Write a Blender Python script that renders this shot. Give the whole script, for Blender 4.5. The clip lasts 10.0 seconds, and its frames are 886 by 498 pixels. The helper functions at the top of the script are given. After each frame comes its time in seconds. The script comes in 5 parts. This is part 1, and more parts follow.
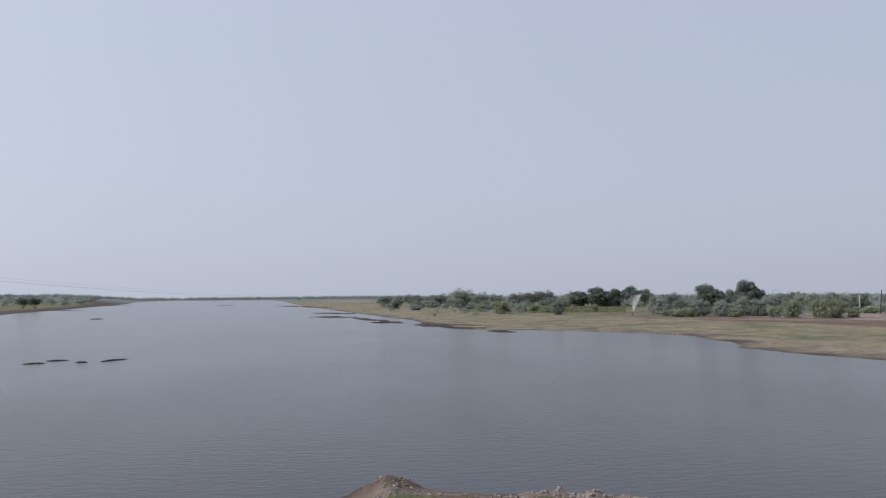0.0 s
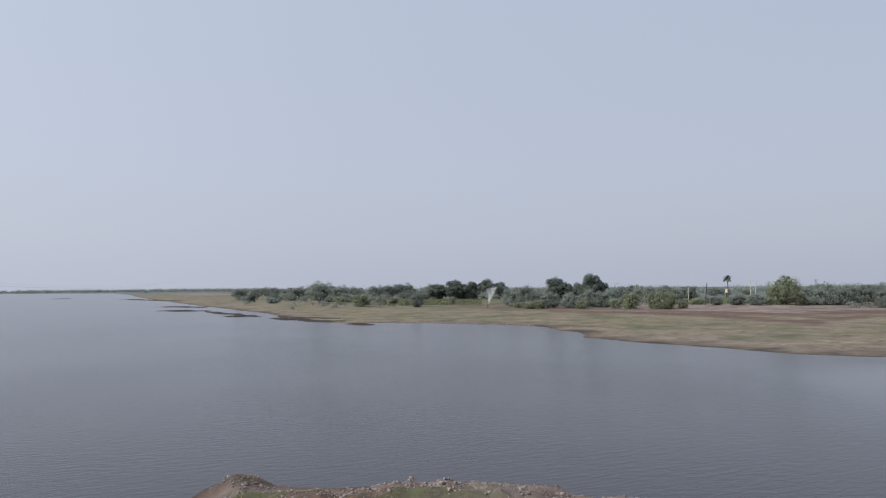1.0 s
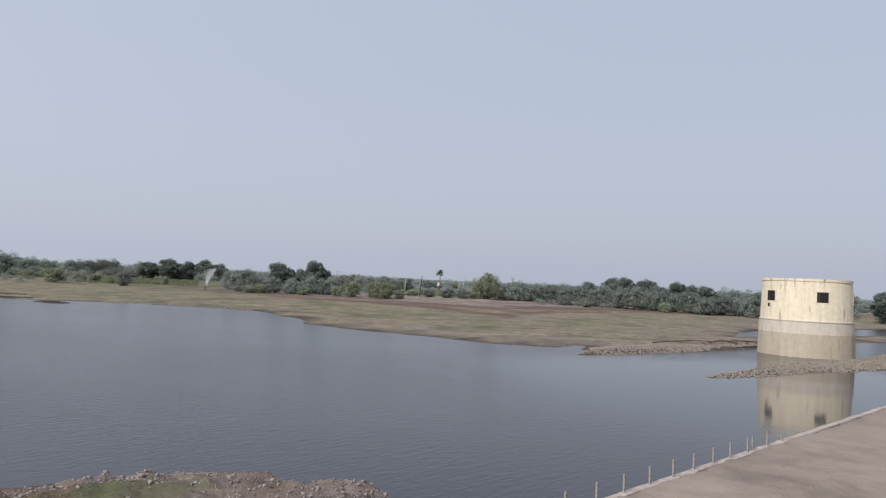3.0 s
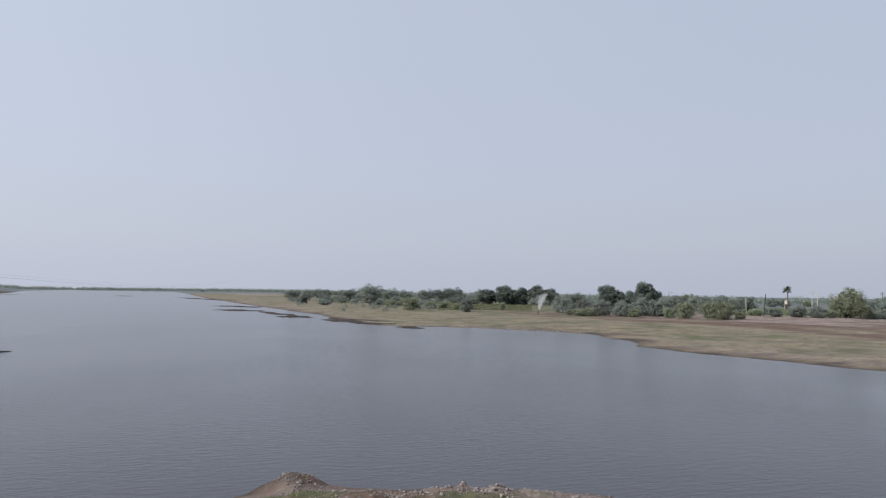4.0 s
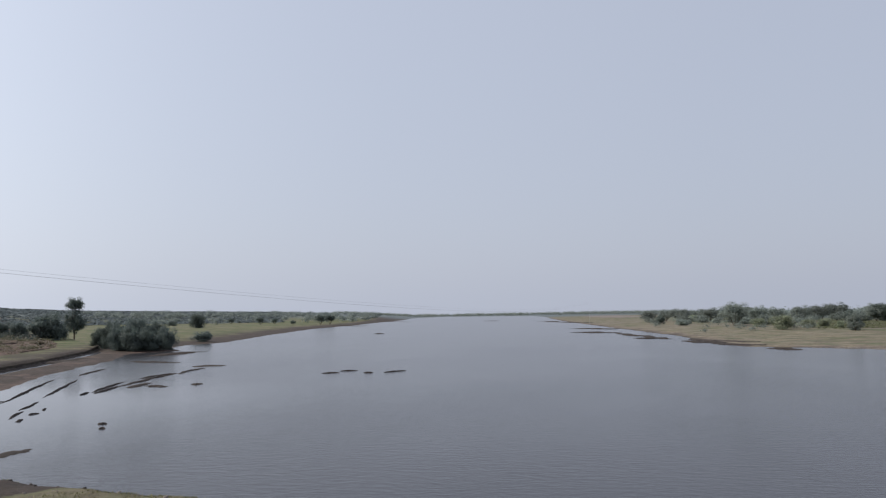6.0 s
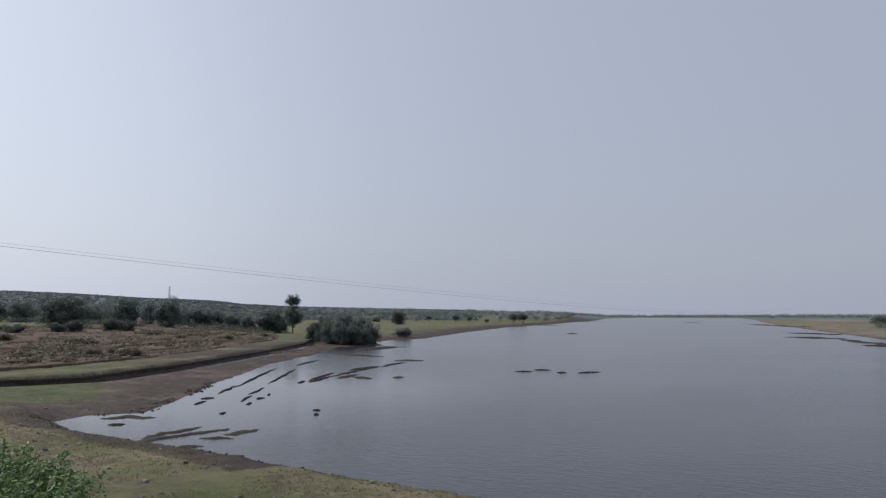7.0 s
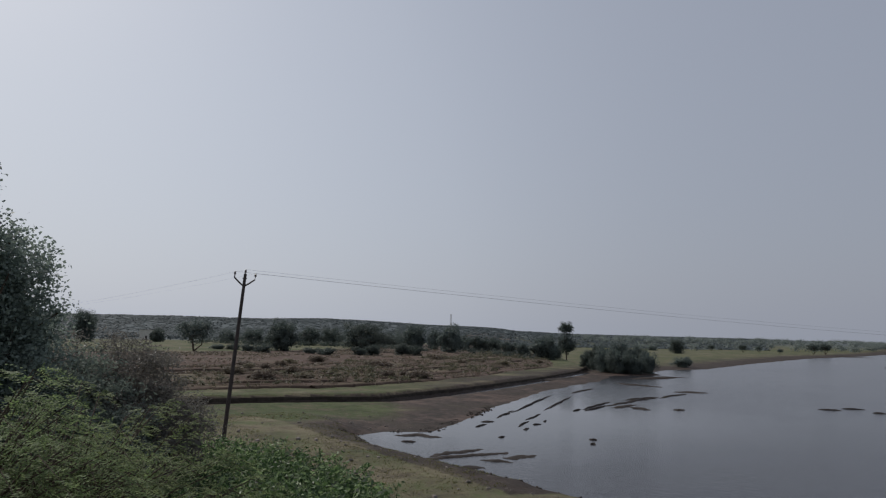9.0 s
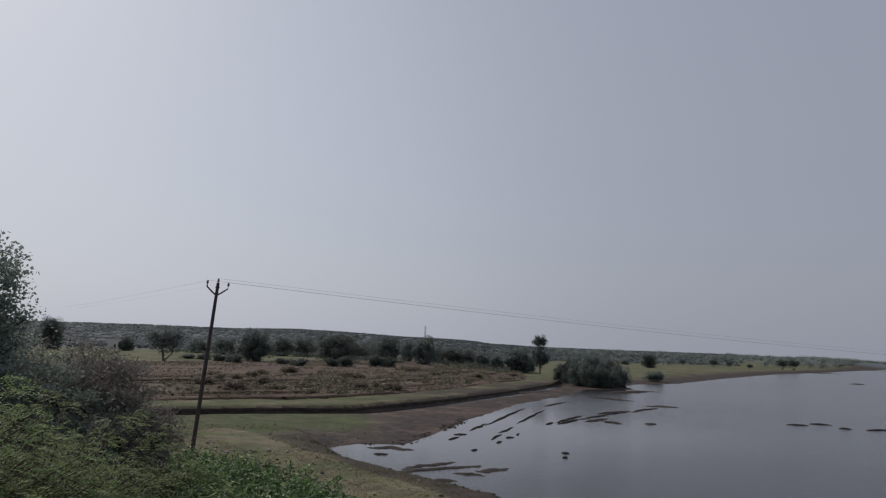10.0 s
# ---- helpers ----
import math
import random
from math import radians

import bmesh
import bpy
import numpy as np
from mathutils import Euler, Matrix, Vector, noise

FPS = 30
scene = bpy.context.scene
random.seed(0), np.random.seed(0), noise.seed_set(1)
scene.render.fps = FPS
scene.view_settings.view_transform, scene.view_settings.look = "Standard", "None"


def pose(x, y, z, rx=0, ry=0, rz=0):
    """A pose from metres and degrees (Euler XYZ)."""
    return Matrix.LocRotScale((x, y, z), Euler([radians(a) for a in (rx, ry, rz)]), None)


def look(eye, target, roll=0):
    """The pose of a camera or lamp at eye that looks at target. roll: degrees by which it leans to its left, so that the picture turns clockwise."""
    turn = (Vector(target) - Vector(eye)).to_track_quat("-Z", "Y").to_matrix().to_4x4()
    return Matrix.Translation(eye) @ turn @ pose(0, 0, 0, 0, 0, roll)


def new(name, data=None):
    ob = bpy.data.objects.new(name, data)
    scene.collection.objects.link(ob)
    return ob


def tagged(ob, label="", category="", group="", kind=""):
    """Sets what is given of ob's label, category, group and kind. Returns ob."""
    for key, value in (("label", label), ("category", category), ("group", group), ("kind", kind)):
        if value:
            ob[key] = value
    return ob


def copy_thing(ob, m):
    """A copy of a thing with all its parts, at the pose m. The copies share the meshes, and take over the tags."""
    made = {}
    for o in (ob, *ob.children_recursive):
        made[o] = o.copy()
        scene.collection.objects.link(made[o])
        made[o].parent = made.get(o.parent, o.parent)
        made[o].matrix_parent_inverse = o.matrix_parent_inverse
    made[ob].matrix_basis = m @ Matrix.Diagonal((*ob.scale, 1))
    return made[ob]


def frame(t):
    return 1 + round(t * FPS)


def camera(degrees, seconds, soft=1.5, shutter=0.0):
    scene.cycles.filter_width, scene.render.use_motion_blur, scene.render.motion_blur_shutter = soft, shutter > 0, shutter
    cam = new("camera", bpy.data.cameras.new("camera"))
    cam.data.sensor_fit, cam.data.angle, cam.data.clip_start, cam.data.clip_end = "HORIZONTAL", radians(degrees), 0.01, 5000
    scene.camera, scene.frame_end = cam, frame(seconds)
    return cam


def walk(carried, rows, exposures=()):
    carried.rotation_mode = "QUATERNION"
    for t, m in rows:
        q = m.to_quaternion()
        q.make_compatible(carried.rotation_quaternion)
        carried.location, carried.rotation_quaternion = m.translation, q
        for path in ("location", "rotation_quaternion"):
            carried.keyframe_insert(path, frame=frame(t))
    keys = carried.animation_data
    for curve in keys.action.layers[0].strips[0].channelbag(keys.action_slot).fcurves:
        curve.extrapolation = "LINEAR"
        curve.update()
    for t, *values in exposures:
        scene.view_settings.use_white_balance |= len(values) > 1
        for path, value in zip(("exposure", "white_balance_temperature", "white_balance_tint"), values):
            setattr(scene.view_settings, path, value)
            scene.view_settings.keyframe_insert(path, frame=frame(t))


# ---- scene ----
cam = camera(64.4, 10.0, soft=1.2)
EYE_Z = 7.0
PATH = [  # seconds, eye x, heading and tilt and lean in degrees
    (0.00, -0.05, -0.12, 3.83, -0.44),
    (0.50, -0.03, 0.45, 3.10, -0.95),
    (1.00, 0.13, 11.20, 3.16, -0.42),
    (1.20, 0.13, 16.04, 2.75, 0.09),
    (1.50, 0.12, 21.23, 1.98, 0.61),
    (2.00, 0.08, 26.08, 0.89, 1.23),
    (2.10, 0.07, 26.75, 0.24, 1.25),
    (2.20, 0.07, 28.31, 0.29, 1.26),
    (2.50, 0.06, 31.71, 0.51, 1.66),
    (2.75, 0.05, 33.60, 1.43, 2.26),
    (3.00, 0.04, 33.33, 2.49, 2.66),
    (3.30, 0.03, 28.36, 3.25, 2.33),
    (3.50, -0.01, 22.93, 3.39, 1.67),
    (4.00, -0.07, 7.12, 3.53, 0.77),
    (4.50, -0.05, -3.61, 3.53, -0.29),
    (5.00, -0.08, -7.62, 4.92, -0.34),
    (5.50, -0.10, -14.61, 5.22, -0.46),
    (5.70, -0.10, -17.55, 5.35, -0.81),
    (6.80, -0.08, -31.92, 5.03, 0.01),
    (7.00, -0.08, -36.63, 5.36, 0.04),
    (7.50, -0.08, -47.26, 6.05, 0.58),
    (8.00, -0.08, -54.43, 6.06, 0.10),
    (8.50, -0.08, -57.49, 6.49, 0.16),
    (9.00, -0.08, -58.56, 7.43, 0.69),
    (9.50, -0.08, -56.63, 7.60, 1.20),
    (10.00, -0.08, -56.57, 8.43, 1.29),
]


def heading_pose(x, yaw, pitch, lean):
    """A camera pose: heading clockwise from +y, tilt above the level, lean to the left."""
    a, e = radians(yaw), radians(pitch)
    eye = Vector((x, 0.0, EYE_Z))
    return look(eye, eye + 100 * Vector((math.sin(a) * math.cos(e), math.cos(a) * math.cos(e), math.sin(e))), lean)


walk(cam, [(t, heading_pose(x, yaw, pitch, lean)) for t, x, yaw, pitch, lean in PATH],
     exposures=((0.0, -0.07, 6500, 10), (1.5, -0.05, 6500, 10), (2.2, -0.04, 6600, 10), (3.5, 0.0, 6500, 10), (4.5, -0.02, 6550, 10), (5.5, -0.08, 6540, 10), (6.8, -0.36, 6450, 10), (7.0, -0.44, 6430, 10),
                (7.5, -0.7, 6420, 10), (8.0, -0.84, 6450, 10), (9.0, -0.92, 6500, 10), (9.5, -0.92, 6530, 10), (10.0, -0.93, 6580, 11)))

# ---- sky and sun ----
SUN_AZ, SUN_EL = -104.0, 44.0
world = bpy.data.worlds.new("hazy_sky")
scene.world = world
world.use_nodes = True
wn = world.node_tree
bg = wn.nodes["Background"]
sky = wn.nodes.new("ShaderNodeTexSky")
sky.sky_type = 'NISHITA'
sky.sun_disc = False
sky.sun_elevation = radians(SUN_EL)
sky.sun_rotation = radians(SUN_AZ)
sky.altitude = 300
sky.air_density, sky.dust_density, sky.ozone_density = 1.5, 6.0, 4.0
# thick haze, brighter on the sun's side
glow = wn.nodes.new("ShaderNodeTexGradient")
glow.texture_mapping.rotation = (0, 0, radians(SUN_AZ - 90))
glow.texture_mapping.scale, glow.texture_mapping.translation = (0.5, 0.5, 0.5), (0.5, 0, 0)
tone = wn.nodes.new("ShaderNodeValToRGB")
tone.color_ramp.interpolation = 'B_SPLINE'
for k, (at, c) in enumerate(((0.0, 0.80), (0.38, 0.90), (0.60, 0.96), (0.73, 1.04), (0.84, 1.26), (1.0, 1.7))):
    e = tone.color_ramp.elements[0] if k == 0 else tone.color_ramp.elements[-1] if at == 1.0 else tone.color_ramp.elements.new(at)
    e.position, e.color = at, (c / 1.7, c / 1.7, (c / 1.7) ** 0.92, 1)
wn.links.new(glow.outputs["Fac"], tone.inputs["Fac"])
veil = wn.nodes.new("ShaderNodeMix")
veil.data_type, veil.blend_type = 'RGBA', 'MULTIPLY'
veil.inputs["Factor"].default_value = 1.0
veil.inputs["B"].default_value = (9.9, 10.75, 12.35, 1)
wn.links.new(tone.outputs["Color"], veil.inputs["A"])
haze = wn.nodes.new("ShaderNodeMix")
haze.data_type = 'RGBA'
haze.inputs["Factor"].default_value = 0.78
wn.links.new(sky.outputs["Color"], haze.inputs["A"])
wn.links.new(veil.outputs["Result"], haze.inputs["B"])
wn.links.new(haze.outputs["Result"], bg.inputs["Color"])
bg.inputs["Strength"].default_value = 0.115

sun = new("sun", bpy.data.lights.new("sun", 'SUN'))
sun.data.energy, sun.data.angle, sun.data.color = 3.9, radians(5.0), (1.0, 0.95, 0.885)
sa, se = radians(SUN_AZ), radians(SUN_EL)
sun.matrix_world = look(Vector((math.sin(sa) * math.cos(se), math.cos(sa) * math.cos(se), math.sin(se))) * 100, (0, 0, 0))


# ---- materials ----
def material(name, rough=0.9, spec=0.3, metal=0.0):
    m = bpy.data.materials.new(name)
    m.use_nodes = True
    b = m.node_tree.nodes["Principled BSDF"]
    b.inputs["Roughness"].default_value = rough
    b.inputs["Specular IOR Level"].default_value = spec
    b.inputs["Metallic"].default_value = metal
    return m, m.node_tree, b


def noise_node(nt, scale, detail=4.0, rough=0.6, vector=None):
    n = nt.nodes.new("ShaderNodeTexNoise")
    n.inputs["Scale"].default_value, n.inputs["Detail"].default_value = scale, detail
    n.inputs["Roughness"].default_value = rough
    if vector is not None:
        nt.links.new(vector, n.inputs["Vector"])
    return n.outputs["Fac"]


def place(nt, scale=(1, 1, 1), turn=0.0):
    """World-sized coordinates of the object, turned and stretched."""
    c, s = nt.nodes.new("ShaderNodeTexCoord"), nt.nodes.new("ShaderNodeMapping")
    s.vector_type = 'TEXTURE' if turn else 'POINT'
    s.inputs["Scale"].default_value = tuple(1 / k for k in scale) if turn else scale
    s.inputs["Rotation"].default_value = (0, 0, turn)
    nt.links.new(c.outputs["Object"], s.inputs["Vector"])
    return s.outputs["Vector"]


def ramp(nt, fac, stops):
    r = nt.nodes.new("ShaderNodeValToRGB")
    e = r.color_ramp.elements
    while len(e) < len(stops):
        e.new(0.5)
    for k, (p, c) in enumerate(stops):
        e[k].position, e[k].color = p, (*c, 1)
    nt.links.new(fac, r.inputs["Fac"])
    return r.outputs["Color"]


def mix(nt, fac, a, b, how='MIX'):
    m = nt.nodes.new("ShaderNodeMix")
    m.data_type, m.blend_type = 'RGBA', how
    for key, v in (("Factor", fac), ("A", a), ("B", b)):
        if isinstance(v, (int, float)):
            m.inputs[key].default_value = v
        elif isinstance(v, tuple):
            m.inputs[key].default_value = (*v, 1)
        else:
            nt.links.new(v, m.inputs[key])
    return m.outputs["Result"]


def math_node(nt, op, a, b=0.0, clamp=False):
    m = nt.nodes.new("ShaderNodeMath")
    m.operation, m.use_clamp = op, clamp
    for k, v in enumerate((a, b)):
        if isinstance(v, (int, float)):
            m.inputs[k].default_value = v
        else:
            nt.links.new(v, m.inputs[k])
    return m.outputs["Value"]


def bump(nt, b, height, strength, distance):
    n = nt.nodes.new("ShaderNodeBump")
    n.inputs["Strength"].default_value, n.inputs["Distance"].default_value = strength, distance
    nt.links.new(height, n.inputs["Height"])
    nt.links.new(n.outputs["Normal"], b.inputs["Normal"])


def mottled(name, dark, light, scale=3.0, rough=0.9, spec=0.3, metal=0.0, relief=0.02, coarse=0.25):
    """A plain surface with grain and broad stains."""
    m, nt, b = material(name, rough, spec, metal)
    v = place(nt)
    f = math_node(nt, 'ADD', math_node(nt, 'MULTIPLY', noise_node(nt, scale, 6, 0.7, v), 0.6),
                  math_node(nt, 'MULTIPLY', noise_node(nt, scale * coarse, 3, 0.5, v), 0.4))
    nt.links.new(ramp(nt, f, ((0.3, dark), (0.7, light))), b.inputs["Base Color"])
    bump(nt, b, noise_node(nt, scale * 3, 5, 0.7, v), 0.6, relief)
    return m


def leaf_material(name, dark, mid, light, glow=0.35, shine=0.35):
    """Leaves, each clump a little different, that let some light through."""
    m, nt, b = material(name, 0.55, shine)
    geo, info = nt.nodes.new("ShaderNodeNewGeometry"), nt.nodes.new("ShaderNodeObjectInfo")
    c = ramp(nt, geo.outputs["Random Per Island"], ((0.0, dark), (0.55, mid), (1.0, light)))
    h = nt.nodes.new("ShaderNodeHueSaturation")
    nt.links.new(c, h.inputs["Color"])
    nt.links.new(math_node(nt, 'ADD', math_node(nt, 'MULTIPLY', info.outputs["Random"], 0.05), 0.475), h.inputs["Hue"])
    nt.links.new(math_node(nt, 'ADD', math_node(nt, 'MULTIPLY', info.outputs["Random"], 0.5), 0.75), h.inputs["Value"])
    nt.links.new(h.outputs["Color"], b.inputs["Base Color"])
    t, add = nt.nodes.new("ShaderNodeBsdfTranslucent"), nt.nodes.new("ShaderNodeMixShader")
    add.inputs["Fac"].default_value = glow
    nt.links.new(h.outputs["Color"], t.inputs["Color"])
    nt.links.new(b.outputs["BSDF"], add.inputs[1])
    nt.links.new(t.outputs["BSDF"], add.inputs[2])
    nt.links.new(add.outputs["Shader"], nt.nodes["Material Output"].inputs["Surface"])
    return m


def ground_material():
    """Dry turf that gives way to green, bare soil and wet mud by the sheet's own cover."""
    m, nt, b = material("ground_cover", 0.95, 0.2)
    v = place(nt)
    att = nt.nodes.new("ShaderNodeAttribute")
    att.attribute_name = "cover"
    sep = nt.nodes.new("ShaderNodeSeparateColor")
    nt.links.new(att.outputs["Color"], sep.inputs["Color"])
    fine, mid, broad = noise_node(nt, 7.0, 6, 0.75, v), noise_node(nt, 1.1, 6, 0.7, v), noise_node(nt, 0.12, 5, 0.65, v)
    clump = noise_node(nt, 0.3, 6, 0.75, v)
    grain = math_node(nt, 'ADD', math_node(nt, 'MULTIPLY', fine, 0.32), math_node(nt, 'MULTIPLY', mid, 0.35))
    grain = math_node(nt, 'ADD', grain, math_node(nt, 'MULTIPLY', clump, 0.33))
    grit = noise_node(nt, 20.0, 4, 0.8, v)
    grain = math_node(nt, 'ADD', grain, math_node(nt, 'MULTIPLY', math_node(nt, 'SUBTRACT', grit, 0.5), 0.4))
    dry = ramp(nt, grain, ((0.4, (0.060, 0.051, 0.038)), (0.5, (0.172, 0.146, 0.094)), (0.6, (0.285, 0.246, 0.172))))
    green = ramp(nt, grain, ((0.4, (0.036, 0.050, 0.020)), (0.6, (0.102, 0.128, 0.050))))
    soil = ramp(nt, grain, ((0.4, (0.085, 0.068, 0.060)), (0.5, (0.188, 0.154, 0.138)), (0.6, (0.305, 0.260, 0.236))))
    earth = ramp(nt, grain, ((0.38, (0.042, 0.029, 0.024)), (0.62, (0.164, 0.112, 0.089))))
    mud = ramp(nt, grain, ((0.4, (0.020, 0.015, 0.012)), (0.6, (0.066, 0.049, 0.039))))

    def share(value):
        """A cover's share, frayed at its rim."""
        k = math_node(nt, 'ADD', value, math_node(nt, 'MULTIPLY', math_node(nt, 'SUBTRACT', grain, 0.5), 3.0))
        k = math_node(nt, 'ADD', k, math_node(nt, 'MULTIPLY', math_node(nt, 'SUBTRACT', broad, 0.5), 2.2))
        k = math_node(nt, 'MULTIPLY', math_node(nt, 'SUBTRACT', k, 0.25), 2.0, True)
        return math_node(nt, 'MULTIPLY', k, math_node(nt, 'MULTIPLY', value, 5.0, True))

    c = mix(nt, share(sep.outputs["Green"]), dry, soil)
    c = mix(nt, share(sep.outputs["Red"]), c, green)
    wet = share(sep.outputs["Blue"])
    c = mix(nt, wet, c, mud)
    dark_earth = nt.nodes.new("ShaderNodeAttribute")
    dark_earth.attribute_name = "dark_earth"
    c = mix(nt, share(dark_earth.outputs["Fac"]), c, earth)
    packed = nt.nodes.new("ShaderNodeAttribute")
    packed.attribute_name = "packed"
    dirt = ramp(nt, math_node(nt, 'ADD', math_node(nt, 'MULTIPLY', grain, 0.5), math_node(nt, 'MULTIPLY', broad, 0.5)), ((0.36, (0.165, 0.132, 0.112)), (0.5, (0.258, 0.212, 0.182)), (0.64, (0.335, 0.280, 0.240))))
    c = mix(nt, packed.outputs["Fac"], c, dirt)
    # distant scrub: grey-blue, with the haze put into its colour
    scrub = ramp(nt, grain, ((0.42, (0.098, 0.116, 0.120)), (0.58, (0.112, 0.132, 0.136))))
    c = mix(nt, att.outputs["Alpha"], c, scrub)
    nt.links.new(c, b.inputs["Base Color"])
    r = nt.nodes.new("ShaderNodeMapRange")
    r.inputs["To Min"].default_value, r.inputs["To Max"].default_value = 0.95, 0.8
    nt.links.new(wet, r.inputs["Value"])
    nt.links.new(r.outputs["Result"], b.inputs["Roughness"])
    bump(nt, b, grain, 0.8, 0.12)
    return m


def water_material():
    """Silty lake water with a light wind ripple in patches."""
    m, nt, b = material("lake_water", 0.17, 0.5)
    b.inputs["IOR"].default_value = 1.333
    v = place(nt)
    silt = noise_node(nt, 0.012, 3, 0.5, place(nt, (1, 0.5, 1)))
    nt.links.new(ramp(nt, silt, ((0.3, (0.026, 0.026, 0.031)), (0.7, (0.040, 0.038, 0.042)))), b.inputs["Base Color"])
    patch = ramp(nt, noise_node(nt, 0.035, 3, 0.6, place(nt, (1.0, 0.55, 1))), ((0.38, (0.45, 0.45, 0.45)), (0.65, (1, 1, 1))))
    ripple = noise_node(nt, 7.0, 3, 0.6, place(nt, (0.7, 1.3, 1), 0.35))
    chop = noise_node(nt, 2.2, 3, 0.55, place(nt, (0.55, 1.4, 1), 0.2))
    h = math_node(nt, 'ADD', math_node(nt, 'MULTIPLY', ripple, 0.3), math_node(nt, 'MULTIPLY', chop, 0.6))
    bw = nt.nodes.new("ShaderNodeRGBToBW")
    nt.links.new(patch, bw.inputs["Color"])
    # still water in the lee of the western bay
    lee = nt.nodes.new("ShaderNodeVectorMath")
    lee.operation = 'DISTANCE'
    nt.links.new(place(nt), lee.inputs[0])
    lee.inputs[1].default_value = (-58.0, 38.0, 0.0)
    calm = nt.nodes.new("ShaderNodeMapRange")
    calm.interpolation_type = 'SMOOTHSTEP'
    for key, value in (("From Min", 10.0), ("From Max", 34.0), ("To Min", 0.12), ("To Max", 1.0)):
        calm.inputs[key].default_value = value
    nt.links.new(lee.outputs["Value"], calm.inputs["Value"])
    lee_2 = nt.nodes.new("ShaderNodeVectorMath")
    lee_2.operation = 'DISTANCE'
    nt.links.new(place(nt), lee_2.inputs[0])
    lee_2.inputs[1].default_value = (52.0, 29.0, 0.0)
    calm_2 = nt.nodes.new("ShaderNodeMapRange")
    calm_2.interpolation_type = 'SMOOTHSTEP'
    for key, value in (("From Min", 13.0), ("From Max", 30.0), ("To Min", 0.06), ("To Max", 1.0)):
        calm_2.inputs[key].default_value = value
    nt.links.new(lee_2.outputs["Value"], calm_2.inputs["Value"])
    still = math_node(nt, 'MULTIPLY', calm.outputs["Result"], calm_2.outputs["Result"])
    nt.links.new(math_node(nt, 'ADD', math_node(nt, 'MULTIPLY', still, 0.11), 0.06), b.inputs["Roughness"])
    bump(nt, b, math_node(nt, 'MULTIPLY', math_node(nt, 'MULTIPLY', h, bw.outputs["Val"]), still), 0.6, 0.10)
    return m


GROUND, WATER = ground_material(), water_material()
MUD = mottled("wet_mud", (0.022, 0.018, 0.016), (0.064, 0.053, 0.047), 5, 0.9, 0.15, relief=0.05)
CLOD = mottled("dry_clod", (0.075, 0.063, 0.060), (0.33, 0.288, 0.274), 5, relief=0.03)
BARK = mottled("bark", (0.05, 0.04, 0.03), (0.16, 0.12, 0.09), 8, relief=0.03)
STONE = mottled("field_stone", (0.13, 0.112, 0.098), (0.31, 0.272, 0.238), 6, relief=0.03)
CONCRETE = mottled("old_concrete", (0.26, 0.24, 0.21), (0.46, 0.43, 0.38), 4, 0.85, relief=0.01)
STEEL = mottled("rusty_steel", (0.035, 0.03, 0.03), (0.10, 0.08, 0.075), 6, 0.6, 0.4, 0.4, relief=0.004)
STAINED_POST = mottled("stained_post", (0.13, 0.115, 0.105), (0.42, 0.39, 0.36), 11)
PALE_POST = mottled("pale_pole", (0.35, 0.34, 0.32), (0.5, 0.49, 0.46), 5)
LIME = mottled("lime_wash", (0.5, 0.47, 0.41), (0.75, 0.72, 0.65), 2)
PORCELAIN = mottled("porcelain", (0.05, 0.03, 0.025), (0.09, 0.05, 0.04), 9, 0.25, 0.5)
WIRE = mottled("weathered_wire", (0.06, 0.06, 0.065), (0.12, 0.12, 0.125), 3, 0.6, 0.5, 0.6)
# near-black colour standing for the shade inside holes and openings
DARK = mottled("hole_shade", (0.01, 0.01, 0.01), (0.02, 0.02, 0.02), 3)
# acacia and dense leaves kept pale and bluish: haze painted into the green
ACACIA = leaf_material("acacia_leaf", (0.182, 0.210, 0.186), (0.222, 0.252, 0.220), (0.268, 0.298, 0.256), 0.5)
DENSE = leaf_material("dense_leaf", (0.140, 0.166, 0.152), (0.172, 0.200, 0.180), (0.210, 0.238, 0.206), 0.5)
SHADE_LEAF = leaf_material("shade_leaf", (0.104, 0.130, 0.114), (0.134, 0.164, 0.140), (0.168, 0.200, 0.166), 0.45)
GREY_LEAF = leaf_material("dusty_leaf", (0.215, 0.250, 0.172), (0.262, 0.294, 0.200), (0.315, 0.336, 0.230), 0.5)
# pale end paints glints on the weed leaves, dark end the shaded gaps
CROP_LEAF = leaf_material("broad_leaf", (0.030, 0.060, 0.022), (0.080, 0.142, 0.050), (0.330, 0.440, 0.200), 0.45, 0.7)
DRY_TWIG = leaf_material("dry_twig", (0.165, 0.162, 0.140), (0.216, 0.210, 0.182), (0.276, 0.268, 0.234), 0.5)
YOUNG_CROP = leaf_material("young_crop", (0.120, 0.142, 0.072), (0.158, 0.180, 0.088), (0.205, 0.222, 0.112), 0.4)
# hill leaves greyed and blued, so their colour carries the distance haze
HAZY_LEAF = leaf_material("hazy_scrub", (0.100, 0.119, 0.124), (0.108, 0.128, 0.133), (0.116, 0.137, 0.141), 0.08, 0.05)
# orchard green lifted and blued to include some haze
ORCHARD = leaf_material("orchard_leaf", (0.074, 0.096, 0.088), (0.104, 0.130, 0.114), (0.140, 0.168, 0.142), 0.45)
BANK_LEAF = leaf_material("bank_leaf", (0.150, 0.190, 0.165), (0.205, 0.250, 0.212), (0.270, 0.320, 0.262), 0.5)
NEAR_ACACIA = leaf_material("feathery_leaf", (0.108, 0.168, 0.074), (0.182, 0.258, 0.112), (0.295, 0.380, 0.165), 0.55, 0.12)
FIELD_WEED = leaf_material("field_weed", (0.075, 0.074, 0.046), (0.112, 0.108, 0.066), (0.158, 0.148, 0.094), 0.4)
